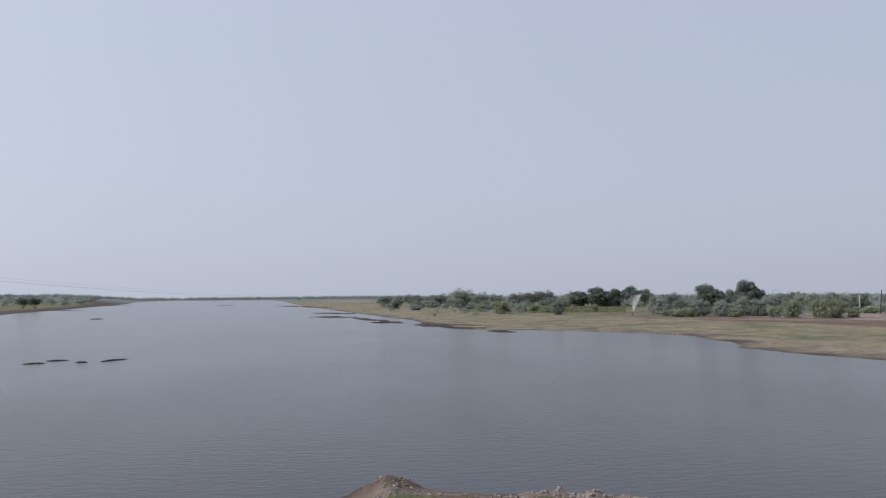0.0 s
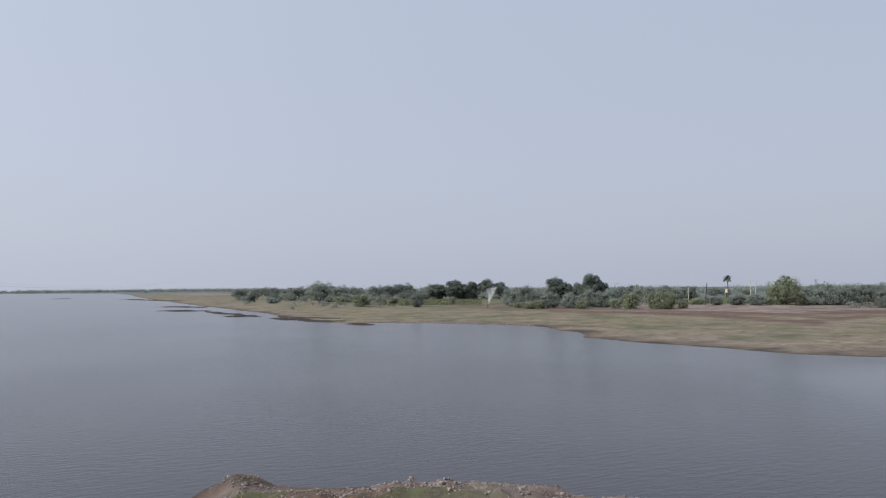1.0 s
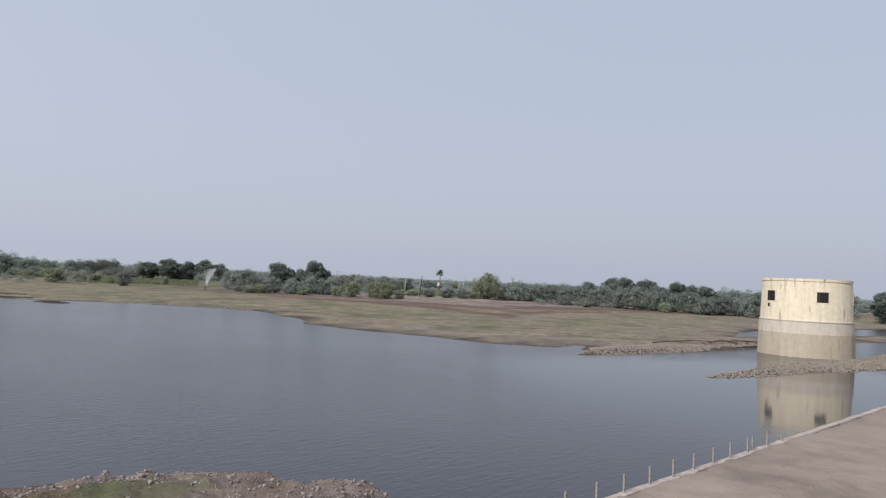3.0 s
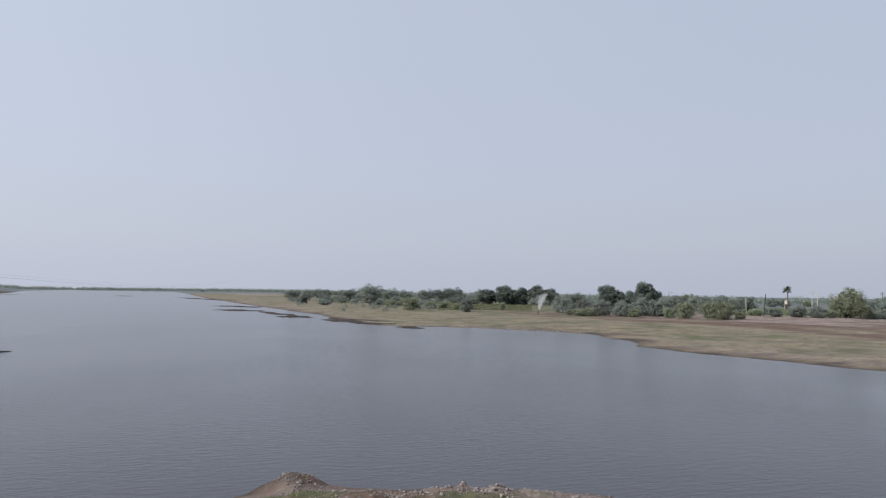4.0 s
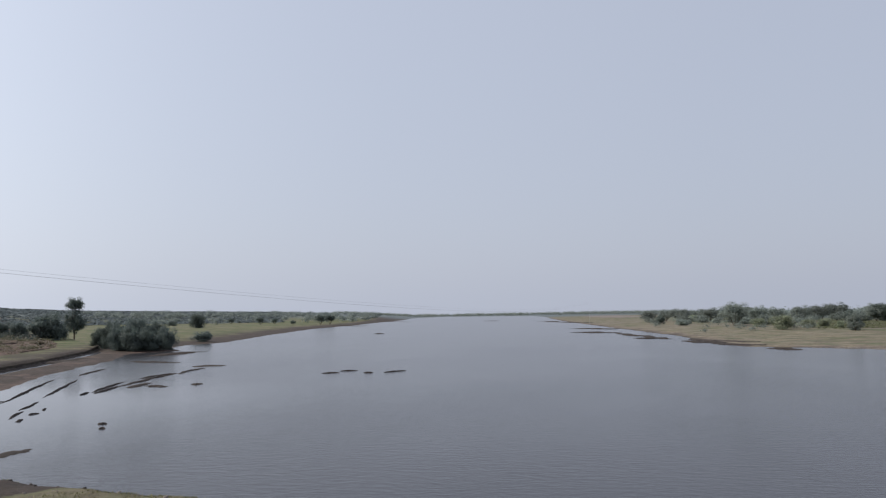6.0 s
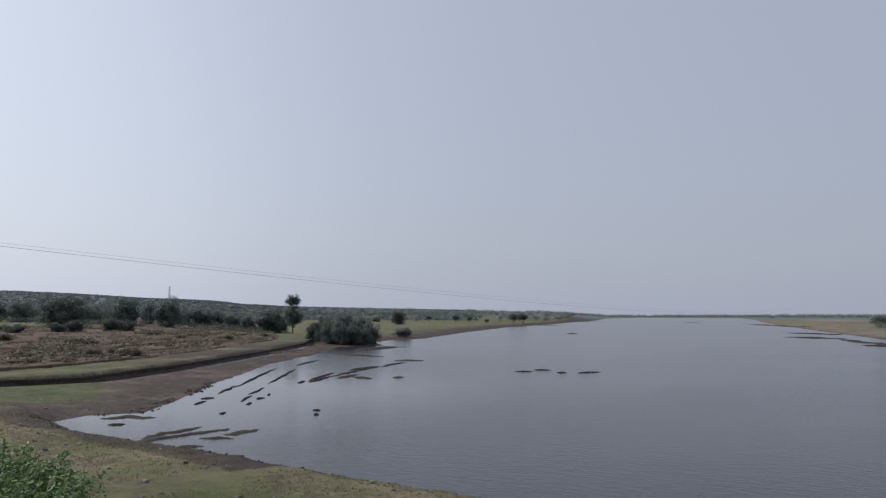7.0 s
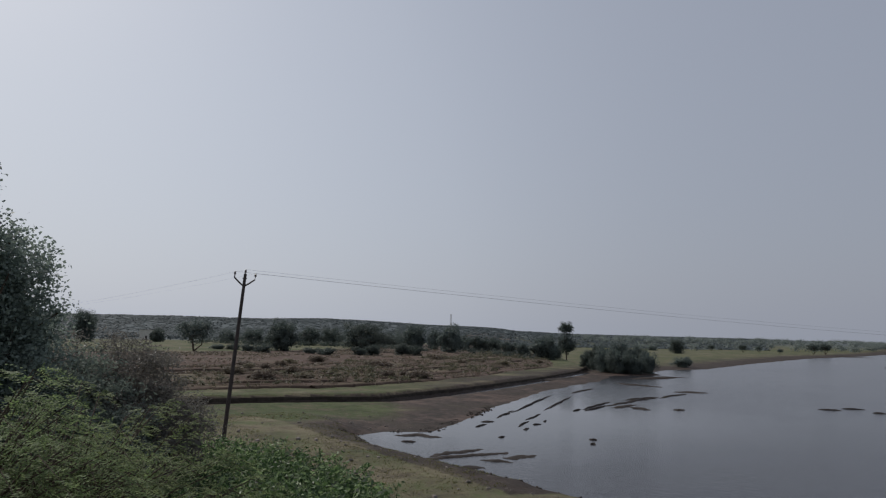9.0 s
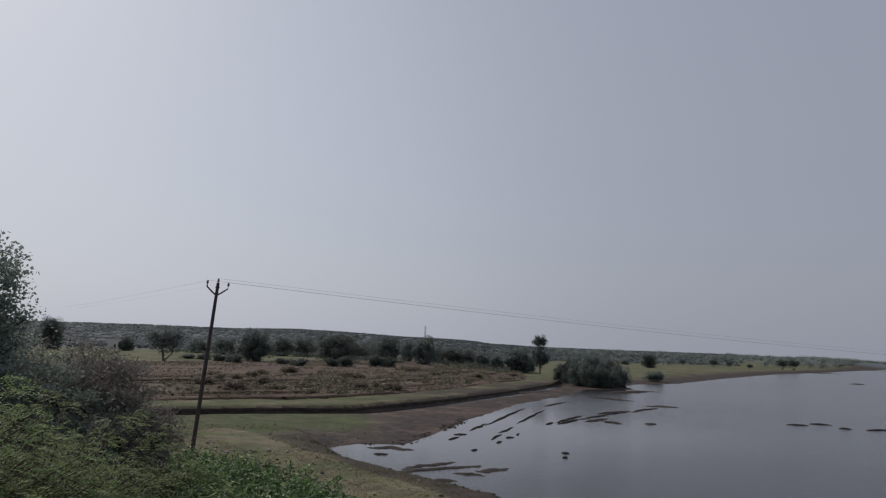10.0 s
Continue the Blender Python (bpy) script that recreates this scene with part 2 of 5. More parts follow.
TUFT = leaf_material("terrace_tuft", (0.135, 0.115, 0.085), (0.195, 0.165, 0.120), (0.275, 0.228, 0.162), 0.35)
GRASS = leaf_material("dry_grass", (0.075, 0.08, 0.028), (0.135, 0.13, 0.05), (0.24, 0.205, 0.095))


# ---- mesh helpers ----
def mesh_object(name, verts, faces, mat, parent=None, label="", smooth=False):
    me = bpy.data.meshes.new(name)
    me.from_pydata([tuple(v) for v in verts], [], [tuple(f) for f in faces])
    me.materials.append(mat)
    if smooth:
        me.polygons.foreach_set("use_smooth", [True] * len(me.polygons))
    ob = new(name, me)
    ob.parent = parent
    if label:
        ob["label"] = label
    return ob


def quads_object(name, verts, quads, mat, parent=None, smooth=False):
    """A mesh of quads from arrays."""
    me = bpy.data.meshes.new(name)
    verts, quads = np.asarray(verts, np.float32), np.asarray(quads, np.int32)
    me.vertices.add(len(verts))
    me.vertices.foreach_set("co", verts.ravel())
    me.loops.add(quads.size)
    me.loops.foreach_set("vertex_index", quads.ravel())
    me.polygons.add(len(quads))
    me.polygons.foreach_set("loop_start", np.arange(0, quads.size, quads.shape[1], dtype=np.int32))
    me.polygons.foreach_set("loop_total", np.full(len(quads), quads.shape[1], np.int32))
    if smooth:
        me.polygons.foreach_set("use_smooth", np.ones(len(quads), bool))
    me.update(calc_edges=True)
    me.materials.append(mat)
    ob = new(name, me)
    ob.parent = parent
    return ob


def part(name, bm, mat, parent, label=""):
    """Links a bmesh as one mesh under a thing."""
    me = bpy.data.meshes.new(name)
    bm.to_mesh(me)
    bm.free()
    me.materials.append(mat)
    ob = new(name, me)
    ob.parent = parent
    if label:
        ob["label"] = label
    return ob


def tube_data(paths, sides=6):
    """Tapered tubes along polylines: each path is rows of (x, y, z, radius)."""
    verts, faces = [], []
    for path in paths:
        p = np.asarray(path, float)
        base = len(verts)
        for k in range(len(p)):
            d = p[min(k + 1, len(p) - 1), :3] - p[max(k - 1, 0), :3]
            d = d / (np.linalg.norm(d) + 1e-9)
            a = np.cross(d, (0.31, 0.17, 0.93) if abs(d[2]) < 0.9 else (1, 0, 0))
            a /= np.linalg.norm(a)
            b = np.cross(d, a)
            for s in range(sides):
                w = 2 * math.pi * s / sides
                verts.append(p[k, :3] + p[k, 3] * (math.cos(w) * a + math.sin(w) * b))
        for k in range(len(p) - 1):
            for s in range(sides):
                t = (s + 1) % sides
                faces.append((base + k * sides + s, base + k * sides + t, base + (k + 1) * sides + t, base + (k + 1) * sides + s))
        faces.append(tuple(base + s for s in reversed(range(sides))))
        faces.append(tuple(base + (len(p) - 1) * sides + s for s in range(sides)))
    return verts, faces


def box(bm, x, y, z, sx, sy, sz, turn=None):
    m = Matrix.Translation((x, y, z)) @ (turn or Matrix()) @ Matrix.Diagonal((sx, sy, sz, 1))
    return bmesh.ops.create_cube(bm, size=1.0, matrix=m)["verts"]


def leaves(centres, rng, size, slim=0.45, droop=0.2):
    """One folded lozenge leaf or spray at each centre, turned at random."""
    n = len(centres)
    d = rng.normal(size=(n, 3))
    d[:, 2] = d[:, 2] * 0.6 - droop
    d /= np.linalg.norm(d, axis=1, keepdims=True)
    s = np.cross(d, rng.normal(size=(n, 3)))
    s /= np.linalg.norm(s, axis=1, keepdims=True)
    up = np.cross(d, s)
    L = (size * rng.uniform(0.6, 1.35, n))[:, None]
    mid = centres + d * L * 0.45
    v = np.stack([centres, mid + s * L * slim * 0.5 + up * L * 0.08, centres + d * L, mid - s * L * slim * 0.5 + up * L * 0.08], 1)
    return v.reshape(-1, 3), np.arange(n * 4).reshape(n, 4)


# ---- the lie of the land ----
SHORE_SOUTH = [(12.0, 14.0), (34.0, 18.2), (60.0, 23.0), (80.0, 27.5), (90.0, 33.0), (64.0, 35.4), (56.0, 35.0), (51.0, 36.4), (58.0, 38.6),
               (68.6, 40.9), (84.0, 42.0), (110.0, 46.0), (600.0, 60.0), (600.0, -4000.0), (-4000.0, -4000.0), (-4000.0, 4000.0), (-1500.0, 4000.0),
               (-820.0, 2150.0), (-600.0, 1400.0), (-480.0, 1000.0), (-346.0, 717.0), (-252.0, 474.0), (-215.0, 353.0), (-162.0, 232.0),
               (-130.0, 165.0), (-128.0, 146.0), (-120.0, 132.0)]
SHORE_WEST = [(-107.0, 123.0), (-112.0, 112.0), (-97.0, 93.0), (-80.0, 66.5), (-67.0, 50.0), (-58.0, 40.0), (-50.0, 31.0), (-48.0, 28.0), (-49.6, 25.2), (-48.6, 22.2), (-43.0, 21.0),
              (-39.0, 21.3), (-30.2, 21.8), (-25.0, 21.9), (-17.3, 22.2), (-13.0, 23.0), (-8.4, 24.9), (-6.0, 24.6), (-4.4, 24.3), (-3.4, 25.3), (-2.6, 27.4), (-1.4, 27.4), (-1.0, 26.2),
              (1.6, 25.3), (4.1, 25.6), (7.1, 24.9), (8.9, 23.9), (9.3, 22.6), (9.0, 21.7), (10.2, 21.2), (11.4, 20.2), (11.3, 19.0), (10.4, 17.6), (9.6, 15.5)]
SHORE_EAST = [(54.6, 58.9), (52.7, 60.6), (49.0, 64.0), (47.0, 70.5), (42.4, 79.8), (40.2, 86.1), (38.0, 91.9), (41.1, 99.8), (41.5, 118.5), (37.9, 127.3), (30.7, 133.7),
              (22.9, 140.6), (11.8, 143.9), (5.0, 147.0), (0.5, 160.0), (-5.0, 180.0), (-9.0, 204.0), (-20.0, 240.0), (-37.0, 296.0), (-58.0, 370.0), (-90.0, 478.0), (-150.0, 700.0), (-250.0, 1100.0),
              (-420.0, 1700.0), (-560.0, 1900.0), (-900.0, 2020.0), (-2500.0, 2100.0), (-2500.0, 4000.0), (4000.0, 4000.0), (4000.0, 110.0), (128.0, 80.0), (112.0, 74.5), (102.0, 68.5), (112.0, 67.0), (400.0, 80.0), (400.0, 66.0), (95.0, 56.0),
              (86.0, 54.2), (77.7, 53.4), (64.0, 51.6), (56.0, 52.0), (50.7, 52.3), (55.0, 54.6), (60.0, 60.5)]
TERRACE = [(-78.0, -20.0), (-74.5, 23.0), (-71.8, 36.0), (-82.8, 55.5), (-100.0, 82.0), (-122.0, 112.0), (-132.0, 124.0), (-240.0, 205.0), (-900.0, 690.0), (-3900.0, 2900.0), (-3900.0, -3000.0), (-120.0, -300.0)]


def inside_depth(x, y, poly):
    """Distance from a polygon's rim, positive within it."""
    p = np.asarray(poly, float)
    q = np.roll(p, -1, 0)
    best, within = np.full(x.shape, 1e18), np.zeros(x.shape, bool)
    for (ax, ay), (bx, by) in zip(p, q):
        dx, dy = bx - ax, by - ay
        t = np.clip(((x - ax) * dx + (y - ay) * dy) / (dx * dx + dy * dy), 0, 1)
        best = np.minimum(best, (x - ax - t * dx) ** 2 + (y - ay - t * dy) ** 2)
        if ay != by:
            within ^= ((ay > y) != (by > y)) & (x < ax + (y - ay) * dx / dy)
    return np.where(within, 1, -1) * np.sqrt(best)


def step(v, a, b):
    k = np.clip((v - a) / (b - a), 0, 1)
    return k * k * (3 - 2 * k)


def value_noise(x, y, scale, seed):
    """Smooth noise from 0 to 1 on a lattice of that many metres."""
    u, v = x / scale, y / scale
    i, j = np.floor(u), np.floor(v)
    fu, fv = u - i, v - j
    fu, fv = fu * fu * (3 - 2 * fu), fv * fv * (3 - 2 * fv)

    def h(a, b):
        k = np.sin(a * 127.1 + b * 311.7 + seed * 74.7) * 43758.5453
        return k - np.floor(k)
    return (h(i, j) * (1 - fu) + h(i + 1, j) * fu) * (1 - fv) + (h(i, j + 1) * (1 - fu) + h(i + 1, j + 1) * fu) * fv


def fractal(x, y, scale, seed, octaves=4):
    return sum(value_noise(x, y, scale / 2 ** k, seed + k) * 0.5 ** k for k in range(octaves)) / sum(0.5 ** k for k in range(octaves))


def relief(x, y):
    """Height of the land, and the depths within its shores."""
    x, y = np.asarray(x, float), np.asarray(y, float)
    r = np.hypot(x, y)
    wob = (fractal(x, y, 3.0, 3) - 0.5) * np.clip(r / 60, 0.5, 4)
    a, b = inside_depth(x, y, SHORE_SOUTH + SHORE_WEST) + wob, inside_depth(x, y, SHORE_EAST) + wob
    t = inside_depth(x, y, TERRACE)
    t = t + (fractal(x, y, 14.0, 5) - 0.5) * 5 * step(t, 4, 12) + (fractal(x, y, 3.0, 6) - 0.5) * 1.2 * step(t, 2, 8)
    near = step(y, 27, 21) * step(x, -66, -56)
    high, run = 0.5 + 0.35 * near + 0.7 * step(r, 180, 500), 9.0 - 7.8 * near
    za = np.where(a > 0, high * (1 - np.exp(-np.maximum(a, 0) / run)), -0.7 * (1 - np.exp(np.minimum(a, 0) / 5)))
    rise = 1.9 * (1 - np.exp(-np.maximum(b, 0) / 55)) + 0.45 * step(b, 72, 80) * step(y, 400, 200)
    spit = np.maximum(0, 0.3 - 0.3 * ((y - 54.6) / 2.6) ** 2) * step(x, 50.5, 55) * step(x, 100, 90)
    zb = np.where(b > 0, np.maximum(rise, 0) + spit, -0.7 * (1 - np.exp(np.minimum(b, 0) / 5)))
    z = np.maximum(za, zb)
    # the terraced field in the west, with a ditch at its foot
    z = z - 0.7 * np.exp(-((t + 0.9) / 0.9) ** 2) * step(y, 128, 110)
    z = z + np.interp(t, [0.35, 1.0, 8.5, 9.4, 12.5, 13.4, 17, 18, 23, 24.2, 33, 34.5, 70, 110, 400],
                      [0, 0.6, 0.65, 0.95, 1.05, 1.38, 1.48, 1.86, 1.96, 2.4, 2.6, 2.9, 3.95, 4.5, 5.0])
    # the bank that the camera stands on, and the level ramp at its foot
    s = y + 0.6 * np.maximum(0, -x - 2)
    z = z + 4.5 * np.clip((9.5 - s) / 7.5, 0, 1) * step(x, -90, -60) * step(y, 30, 20)
    curb = 13.75 + 0.191 * (x - 12.0)
    flat = step(curb - y, -0.14, 0.0) * step(x, 11.2, 12.2) * step(y, 6, 8) * step(x, 95, 80)
    z = z * (1 - flat) + flat * 0.85
    # mound, ridge and heap of dug earth at the foot of the bank
    for cx, cy, sx, sy, h in ((-2.0, 25.7, 0.75, 0.8, 0.48), (4.2, 23.9, 2.0, 0.5, 0.3), (9.6, 19.6, 1.3, 0.9, 0.06), (1.0, 22.5, 3.5, 2.0, 0.12), (8.2, 21.5, 1.3, 0.6, -0.45), (7.6, 22.6, 1.5, 0.6, -0.15)):
        z = z + h * np.exp(-((x - cx) / sx) ** 2 - ((y - cy) / sy) ** 2) * (0.7 + 0.6 * fractal(x, y, 0.8, 9))
    dry_land = step(z, 0.02, 0.35)
    z = z + dry_land * (((fractal(x, y, 1.3, 11) - 0.5) * 0.28 + ((fractal(x, y, 0.7, 12, 4) - 0.5) * 0.3 + np.abs(fractal(x, y, 1.1, 14, 3) - 0.5) * -0.55 + 0.06) * step(r, 34, 26) * step(x, -14, -8) * step(x, 12.5, 11)) * step(r, 70, 20) + (fractal(x, y, 7.0, 13) - 0.5) * 0.30 * step(r, 20, 80))
    # wooded hills in the west
    az = np.degrees(np.arctan2(x, y))
    hill = np.interp(az, [-130, -90, -73, -68, -57.5, -54.5, -47.7, -40, -31, -27, -23.5], [44, 38, 40, 41, 31, 29, 21.5, 16.7, 12.5, 8.5, 0])
    z = z + hill * step(r, 600, 1500) * (0.8 + 0.4 * fractal(x, y, 420, 17))
    return z, a, b, t


def height(x, y):
    return float(relief(np.array([x]), np.array([y]))[0][0])


def polar(az, r):
    return r * math.sin(radians(az)), r * math.cos(radians(az))


def ground_sheet():
    fine = np.arange(-104.0, 70.0, 0.32)
    coarse = np.arange(70.0, 256.0, 4.0)
    az = np.radians(np.concatenate([fine, coarse]))
    rad = np.concatenate([np.geomspace(2.5, 13.8, 34), np.geomspace(14, 34.8, 150), np.geomspace(35, 69.5, 80), np.geomspace(70, 199, 190), np.geomspace(200, 4800, 110)])
    A, R = np.meshgrid(az, rad)
    x, y = R * np.sin(A), R * np.cos(A)
    z, a, b, t = relief(x, y)
    n, m = len(rad), len(az)
    verts = np.stack([x, y, z], -1).reshape(-1, 3)
    i, j = np.meshgrid(np.arange(n - 1), np.arange(m), indexing="ij")
    k = (j + 1) % m
    quads = np.stack([i * m + j, (i + 1) * m + j, (i + 1) * m + k, i * m + k], -1).reshape(-1, 4)[:, ::-1]
    # the spot under the camera
    verts = np.vstack([verts, [0, 0, verts[:m, 2].mean()]])
    cap = np.stack([np.full(m // 2, m * n), np.arange(1, m, 2)[:m // 2] - 1, np.arange(1, m, 2)[:m // 2], (np.arange(1, m, 2)[:m // 2] + 1) % m], -1)
    quads = np.vstack([quads, cap[:, [0, 3, 2, 1]]])
    ob = quads_object("ground", verts, quads, GROUND, smooth=False)
    # cover: green, soil, mud, and in alpha the haze-grey of distant scrub
    broad, patch = fractal(x, y, 60, 21), fractal(x, y, 9, 23)
    r = np.hypot(x, y)
    d = np.maximum(a, b)
    east = b > a
    streak = fractal(b * 4.0, (x - y) * 0.5, 14, 29)
    green = np.where(east, 0.4 * step(b, 2, 8) * step(b, 60, 25) * step(streak, 0.36, 0.75) + 0.5 * step(b, 95, 120), 0.25 + 0.5 * patch)
    heading = np.degrees(np.arctan2(x, y))
    green = np.where(east, np.maximum(green, (0.14 + np.where(heading < 27, 0.5, 0.3) * streak) * step(b, 3, 9) * step(b, 60, 45)), green)
    lush = step(heading + 8 * (broad - 0.5), 26, 15) * step(b, 3, 9) * step(r, 900, 600)
    green = np.where(east, green + lush * (0.16 + 0.4 * streak + 0.25 * step(b, 40, 60) - green), green)
    green = np.where(~east & (heading > -48) & (heading < -20) & (y > 120), 0.4 + 0.35 * broad, green)
    lawn = (a > 1.5) & (t < -1.5) & (y > 16.3 + 0.27 * (x + 60.4)) & (x < -47.5) & (y < 60)
    green = np.where(lawn, 0.95 * step(a, 1.5, 6) * step(heading, -59, -63.5), green)
    green = np.where((t > 0.9) & (t < 8.5), 0.5 + 0.3 * patch, green)
    green = np.where((t > 8.5) & (t < 66), np.where(t < 31, 0.22 + 0.5 * patch, 0.06 + 0.2 * patch), green)
    green = np.where((t > 66) & (r < 900), 0.35 + 0.4 * patch, green)
    soil = np.where(east, 0.6 * step(b, 45, 60) * step(b, 100, 85) + 0.35 + 0.3 * broad, 0.15)
    soil = np.where((t > 8.5) & (t < 66), 0.42, soil)
    strip = ~east & (heading > -48) & (heading < -14) & (y > 230) & (t < 5)
    soil = np.where(strip, 0.6 * step(fractal(r * 0.35, heading * 2.0, 12, 57), 0.45, 0.62), soil)
    mud = np.where(east, 0.75, np.where((x < -24) & (y > 18), 2.0, 1.2)) * np.exp(-np.maximum(d, 0) / np.where(east, 4.5, np.where((y > 22) & (x < -44), 5.0 + 6.0 * step(y, 28, 60), np.where((x < -24) & (y > 18), 3.2, 1.2))))
    flat = (x < -46) & (y > 20) & (t < -1.5) & (y < 135) & ~east
    mud = np.where(flat, np.maximum(mud, 1.1 * step(a, 30, 12) * step(heading, -66, -58)), mud)
    mound = (r < 32) & (x > -14) & (y > 12)
    green = np.where(mound, 0.72 * step(fractal(x, y, 2.4, 27) + 0.3 * step(y, 24.5, 21.0) * step(x, 6, 1), 0.48, 0.62) * step(a, 0.3, 1.2) * step(x, 9, 8), green)
    soil = np.where(mound, 0.85, soil)
    mud = np.where(mound, 0.8 * np.exp(-np.maximum(a, 0) / 0.45) + 0.5 * np.exp(-((x + 2.3) / 1.5) ** 2 - ((y - 25.5) / 1.2) ** 2), mud)
    ramp_area = (x > 11.5) & (x < 90) & (y < 15 + 0.191 * (x - 12)) & (y > 0)
    green, mud = np.where(ramp_area, 0.0, green), np.where(ramp_area, 0.0, mud)
    soil = np.where(ramp_area, 0.55, soil)
    bank = (x < -14) & (x > -66) & (y < 22) & ~lawn
    green, soil = np.where(bank, 0.2 + 0.4 * patch, green), np.where(bank, 0.12, soil)
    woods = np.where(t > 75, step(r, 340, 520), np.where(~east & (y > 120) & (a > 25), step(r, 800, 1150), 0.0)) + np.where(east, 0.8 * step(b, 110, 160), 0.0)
    # beyond about 900 m all ground takes the haze-grey colour
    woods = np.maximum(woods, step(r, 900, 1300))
    crop = east & (heading > 28.5) & (heading < 37.5) & (r > 207) & (r < 330)
    green, soil, woods = np.where(crop, 1.0, green), np.where(crop, 0.0, soil), np.where(crop, 0.0, woods)
    # wet mud in the ditch, its dark colour also standing for shade there
    trench = (t > -1.9) & (t < 0.8) & (y < 125)
    green, mud = np.where(trench, 0.0, green), np.where(trench, 1.0, mud)
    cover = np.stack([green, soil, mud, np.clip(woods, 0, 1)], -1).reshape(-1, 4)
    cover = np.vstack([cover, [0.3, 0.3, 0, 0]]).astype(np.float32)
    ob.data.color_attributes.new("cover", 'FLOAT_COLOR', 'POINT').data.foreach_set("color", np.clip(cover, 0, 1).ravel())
    # darker earth in the western fields also paints in their backlit tone
    dark = np.where((t > 8.5) & (t < 66), 0.6 + 0.9 * (fractal(t * 3.0, (x - y) * 0.25, 8, 33) - 0.4), 0.0)
    dark = np.where((t > 30) & (t < 66), 0.8 + 0.5 * (broad - 0.5), dark)
    # dark bands on the terrace steps: bare earth plus painted riser shade
    for edge in (9.0, 11.0, 13.0, 17.6, 20.4, 23.7, 31.5):
        dark = np.where((np.abs(t - edge) < 0.7) & (fractal(x, y, 16, 61) > 0.42), 1.0, dark)
    dark = np.where(lawn, 0.05, dark)
    dark = np.where(~east & (t <= 8.5) & (x < -20), np.where(y > 120, 0.12, np.where(t > 0.8, 0.15, 0.3)), dark)
    dark = np.where((t > 66) & (r < 900), 0.1, dark)
    dark = np.where((t > -1.9) & (t < 0.8) & (y < 125), 0.0, dark)
    dark = np.where(east, 0.8 * step(b, 30, 42) * step(b, 80, 66) * step(fractal(b * 3.0, (x - y) * 0.2, 12, 37), 0.36, 0.6) * step(x, 30, 50) * 0.8 + 0.12 * step(b, 6, 20), dark)
    dark = np.where(ramp_area, 0.0, dark)
    heap = np.exp(-((x - 4.6) / 2.6) ** 2 - ((y - 24.0) / 0.9) ** 2) + np.exp(-((x - 10) / 1.6) ** 2 - ((y - 19.3) / 1.5) ** 2)
    dark = np.where(mound, (0.12 + 0.6 * fractal(x, y, 1.5, 39)) * (1 - 0.75 * np.clip(heap, 0, 1)) + 0.15 * np.exp(-((x + 2.3) / 1.5) ** 2 - ((y - 25.5) / 1.2) ** 2) + 0.7 * np.exp(-((x - 7.9) / 0.9) ** 2 - ((y - 22.0) / 1.2) ** 2), dark)
    dark = np.where(bank, 0.05, dark)
    firm = np.where(ramp_area, 1.0, 0.0)
    ob.data.attributes.new("packed", 'FLOAT', 'POINT').data.foreach_set("value", np.append(firm.ravel(), 0).astype(np.float32))
    ob.data.attributes.new("dark_earth", 'FLOAT', 'POINT').data.foreach_set("value", np.append(np.clip(dark, 0, 1).ravel(), 0).astype(np.float32))
    return tagged(ob, "dry lake shore of turf, bare earth and mud rising to terraces and far hills", "ground", kind="structure")


ground_sheet()
water = mesh_object("water", [(-4700, -600, 0), (4700, -600, 0), (4700, 4700, 0), (-4700, 4700, 0)], [(0, 1, 2, 3)], WATER)
tagged(water, "silty grey lake water with light wind ripples", "lake", kind="structure")


# ---- trees and shrubs ----
def crown_points(rng, n, lumps, half, centre, hollow=0.55, low=0.4):
    """Leaf places in lumps spread through an uneven ellipsoid."""
    c = rng.normal(size=(lumps, 3))
    c /= np.linalg.norm(c, axis=1, keepdims=True)
    c *= rng.uniform(0.15, 0.8, lumps)[:, None] ** 0.6
    c[:, 2] = np.where(c[:, 2] < -0.45, c[:, 2] * low, c[:, 2])
    size = rng.uniform(0.24, 0.42, lumps)
    pick = rng.integers(0, lumps, n)
    d = rng.normal(size=(n, 3))
    d /= np.linalg.norm(d, axis=1, keepdims=True)
    p = c[pick] + d * (size[pick] * rng.uniform(hollow, 1.1, n))[:, None]
    return p * np.asarray(half) + np.asarray(centre), c * np.asarray(half) + np.asarray(centre)


def joined(*meshes):
    """Several lots of corners and quads as one."""
    verts, quads, base = [], [], 0
    for v, q in meshes:
        verts.append(v)
        quads.append(q + base)
        base += len(v)
    return np.vstack(verts), np.vstack(quads)


def sprays(rng, at, out, size, loose):
    """Flat leaf sprays at the given places, each facing about the given way."""
    n = out + rng.normal(size=out.shape) * loose
    n /= np.linalg.norm(n, axis=1, keepdims=True)
    a = np.cross(n, rng.normal(size=n.shape))
    a /= np.linalg.norm(a, axis=1, keepdims=True)
    b = np.cross(n, a)
    L = size * rng.uniform(0.5, 1.2, (len(at), 1))
    v = np.stack([at - a * L * 0.6, at + b * L * 0.42 - n * L * 0.1, at + a * L * 0.6, at - b * L * 0.42 - n * L * 0.1], 1).reshape(-1, 3)
    return v, np.arange(len(at) * 4).reshape(-1, 4)


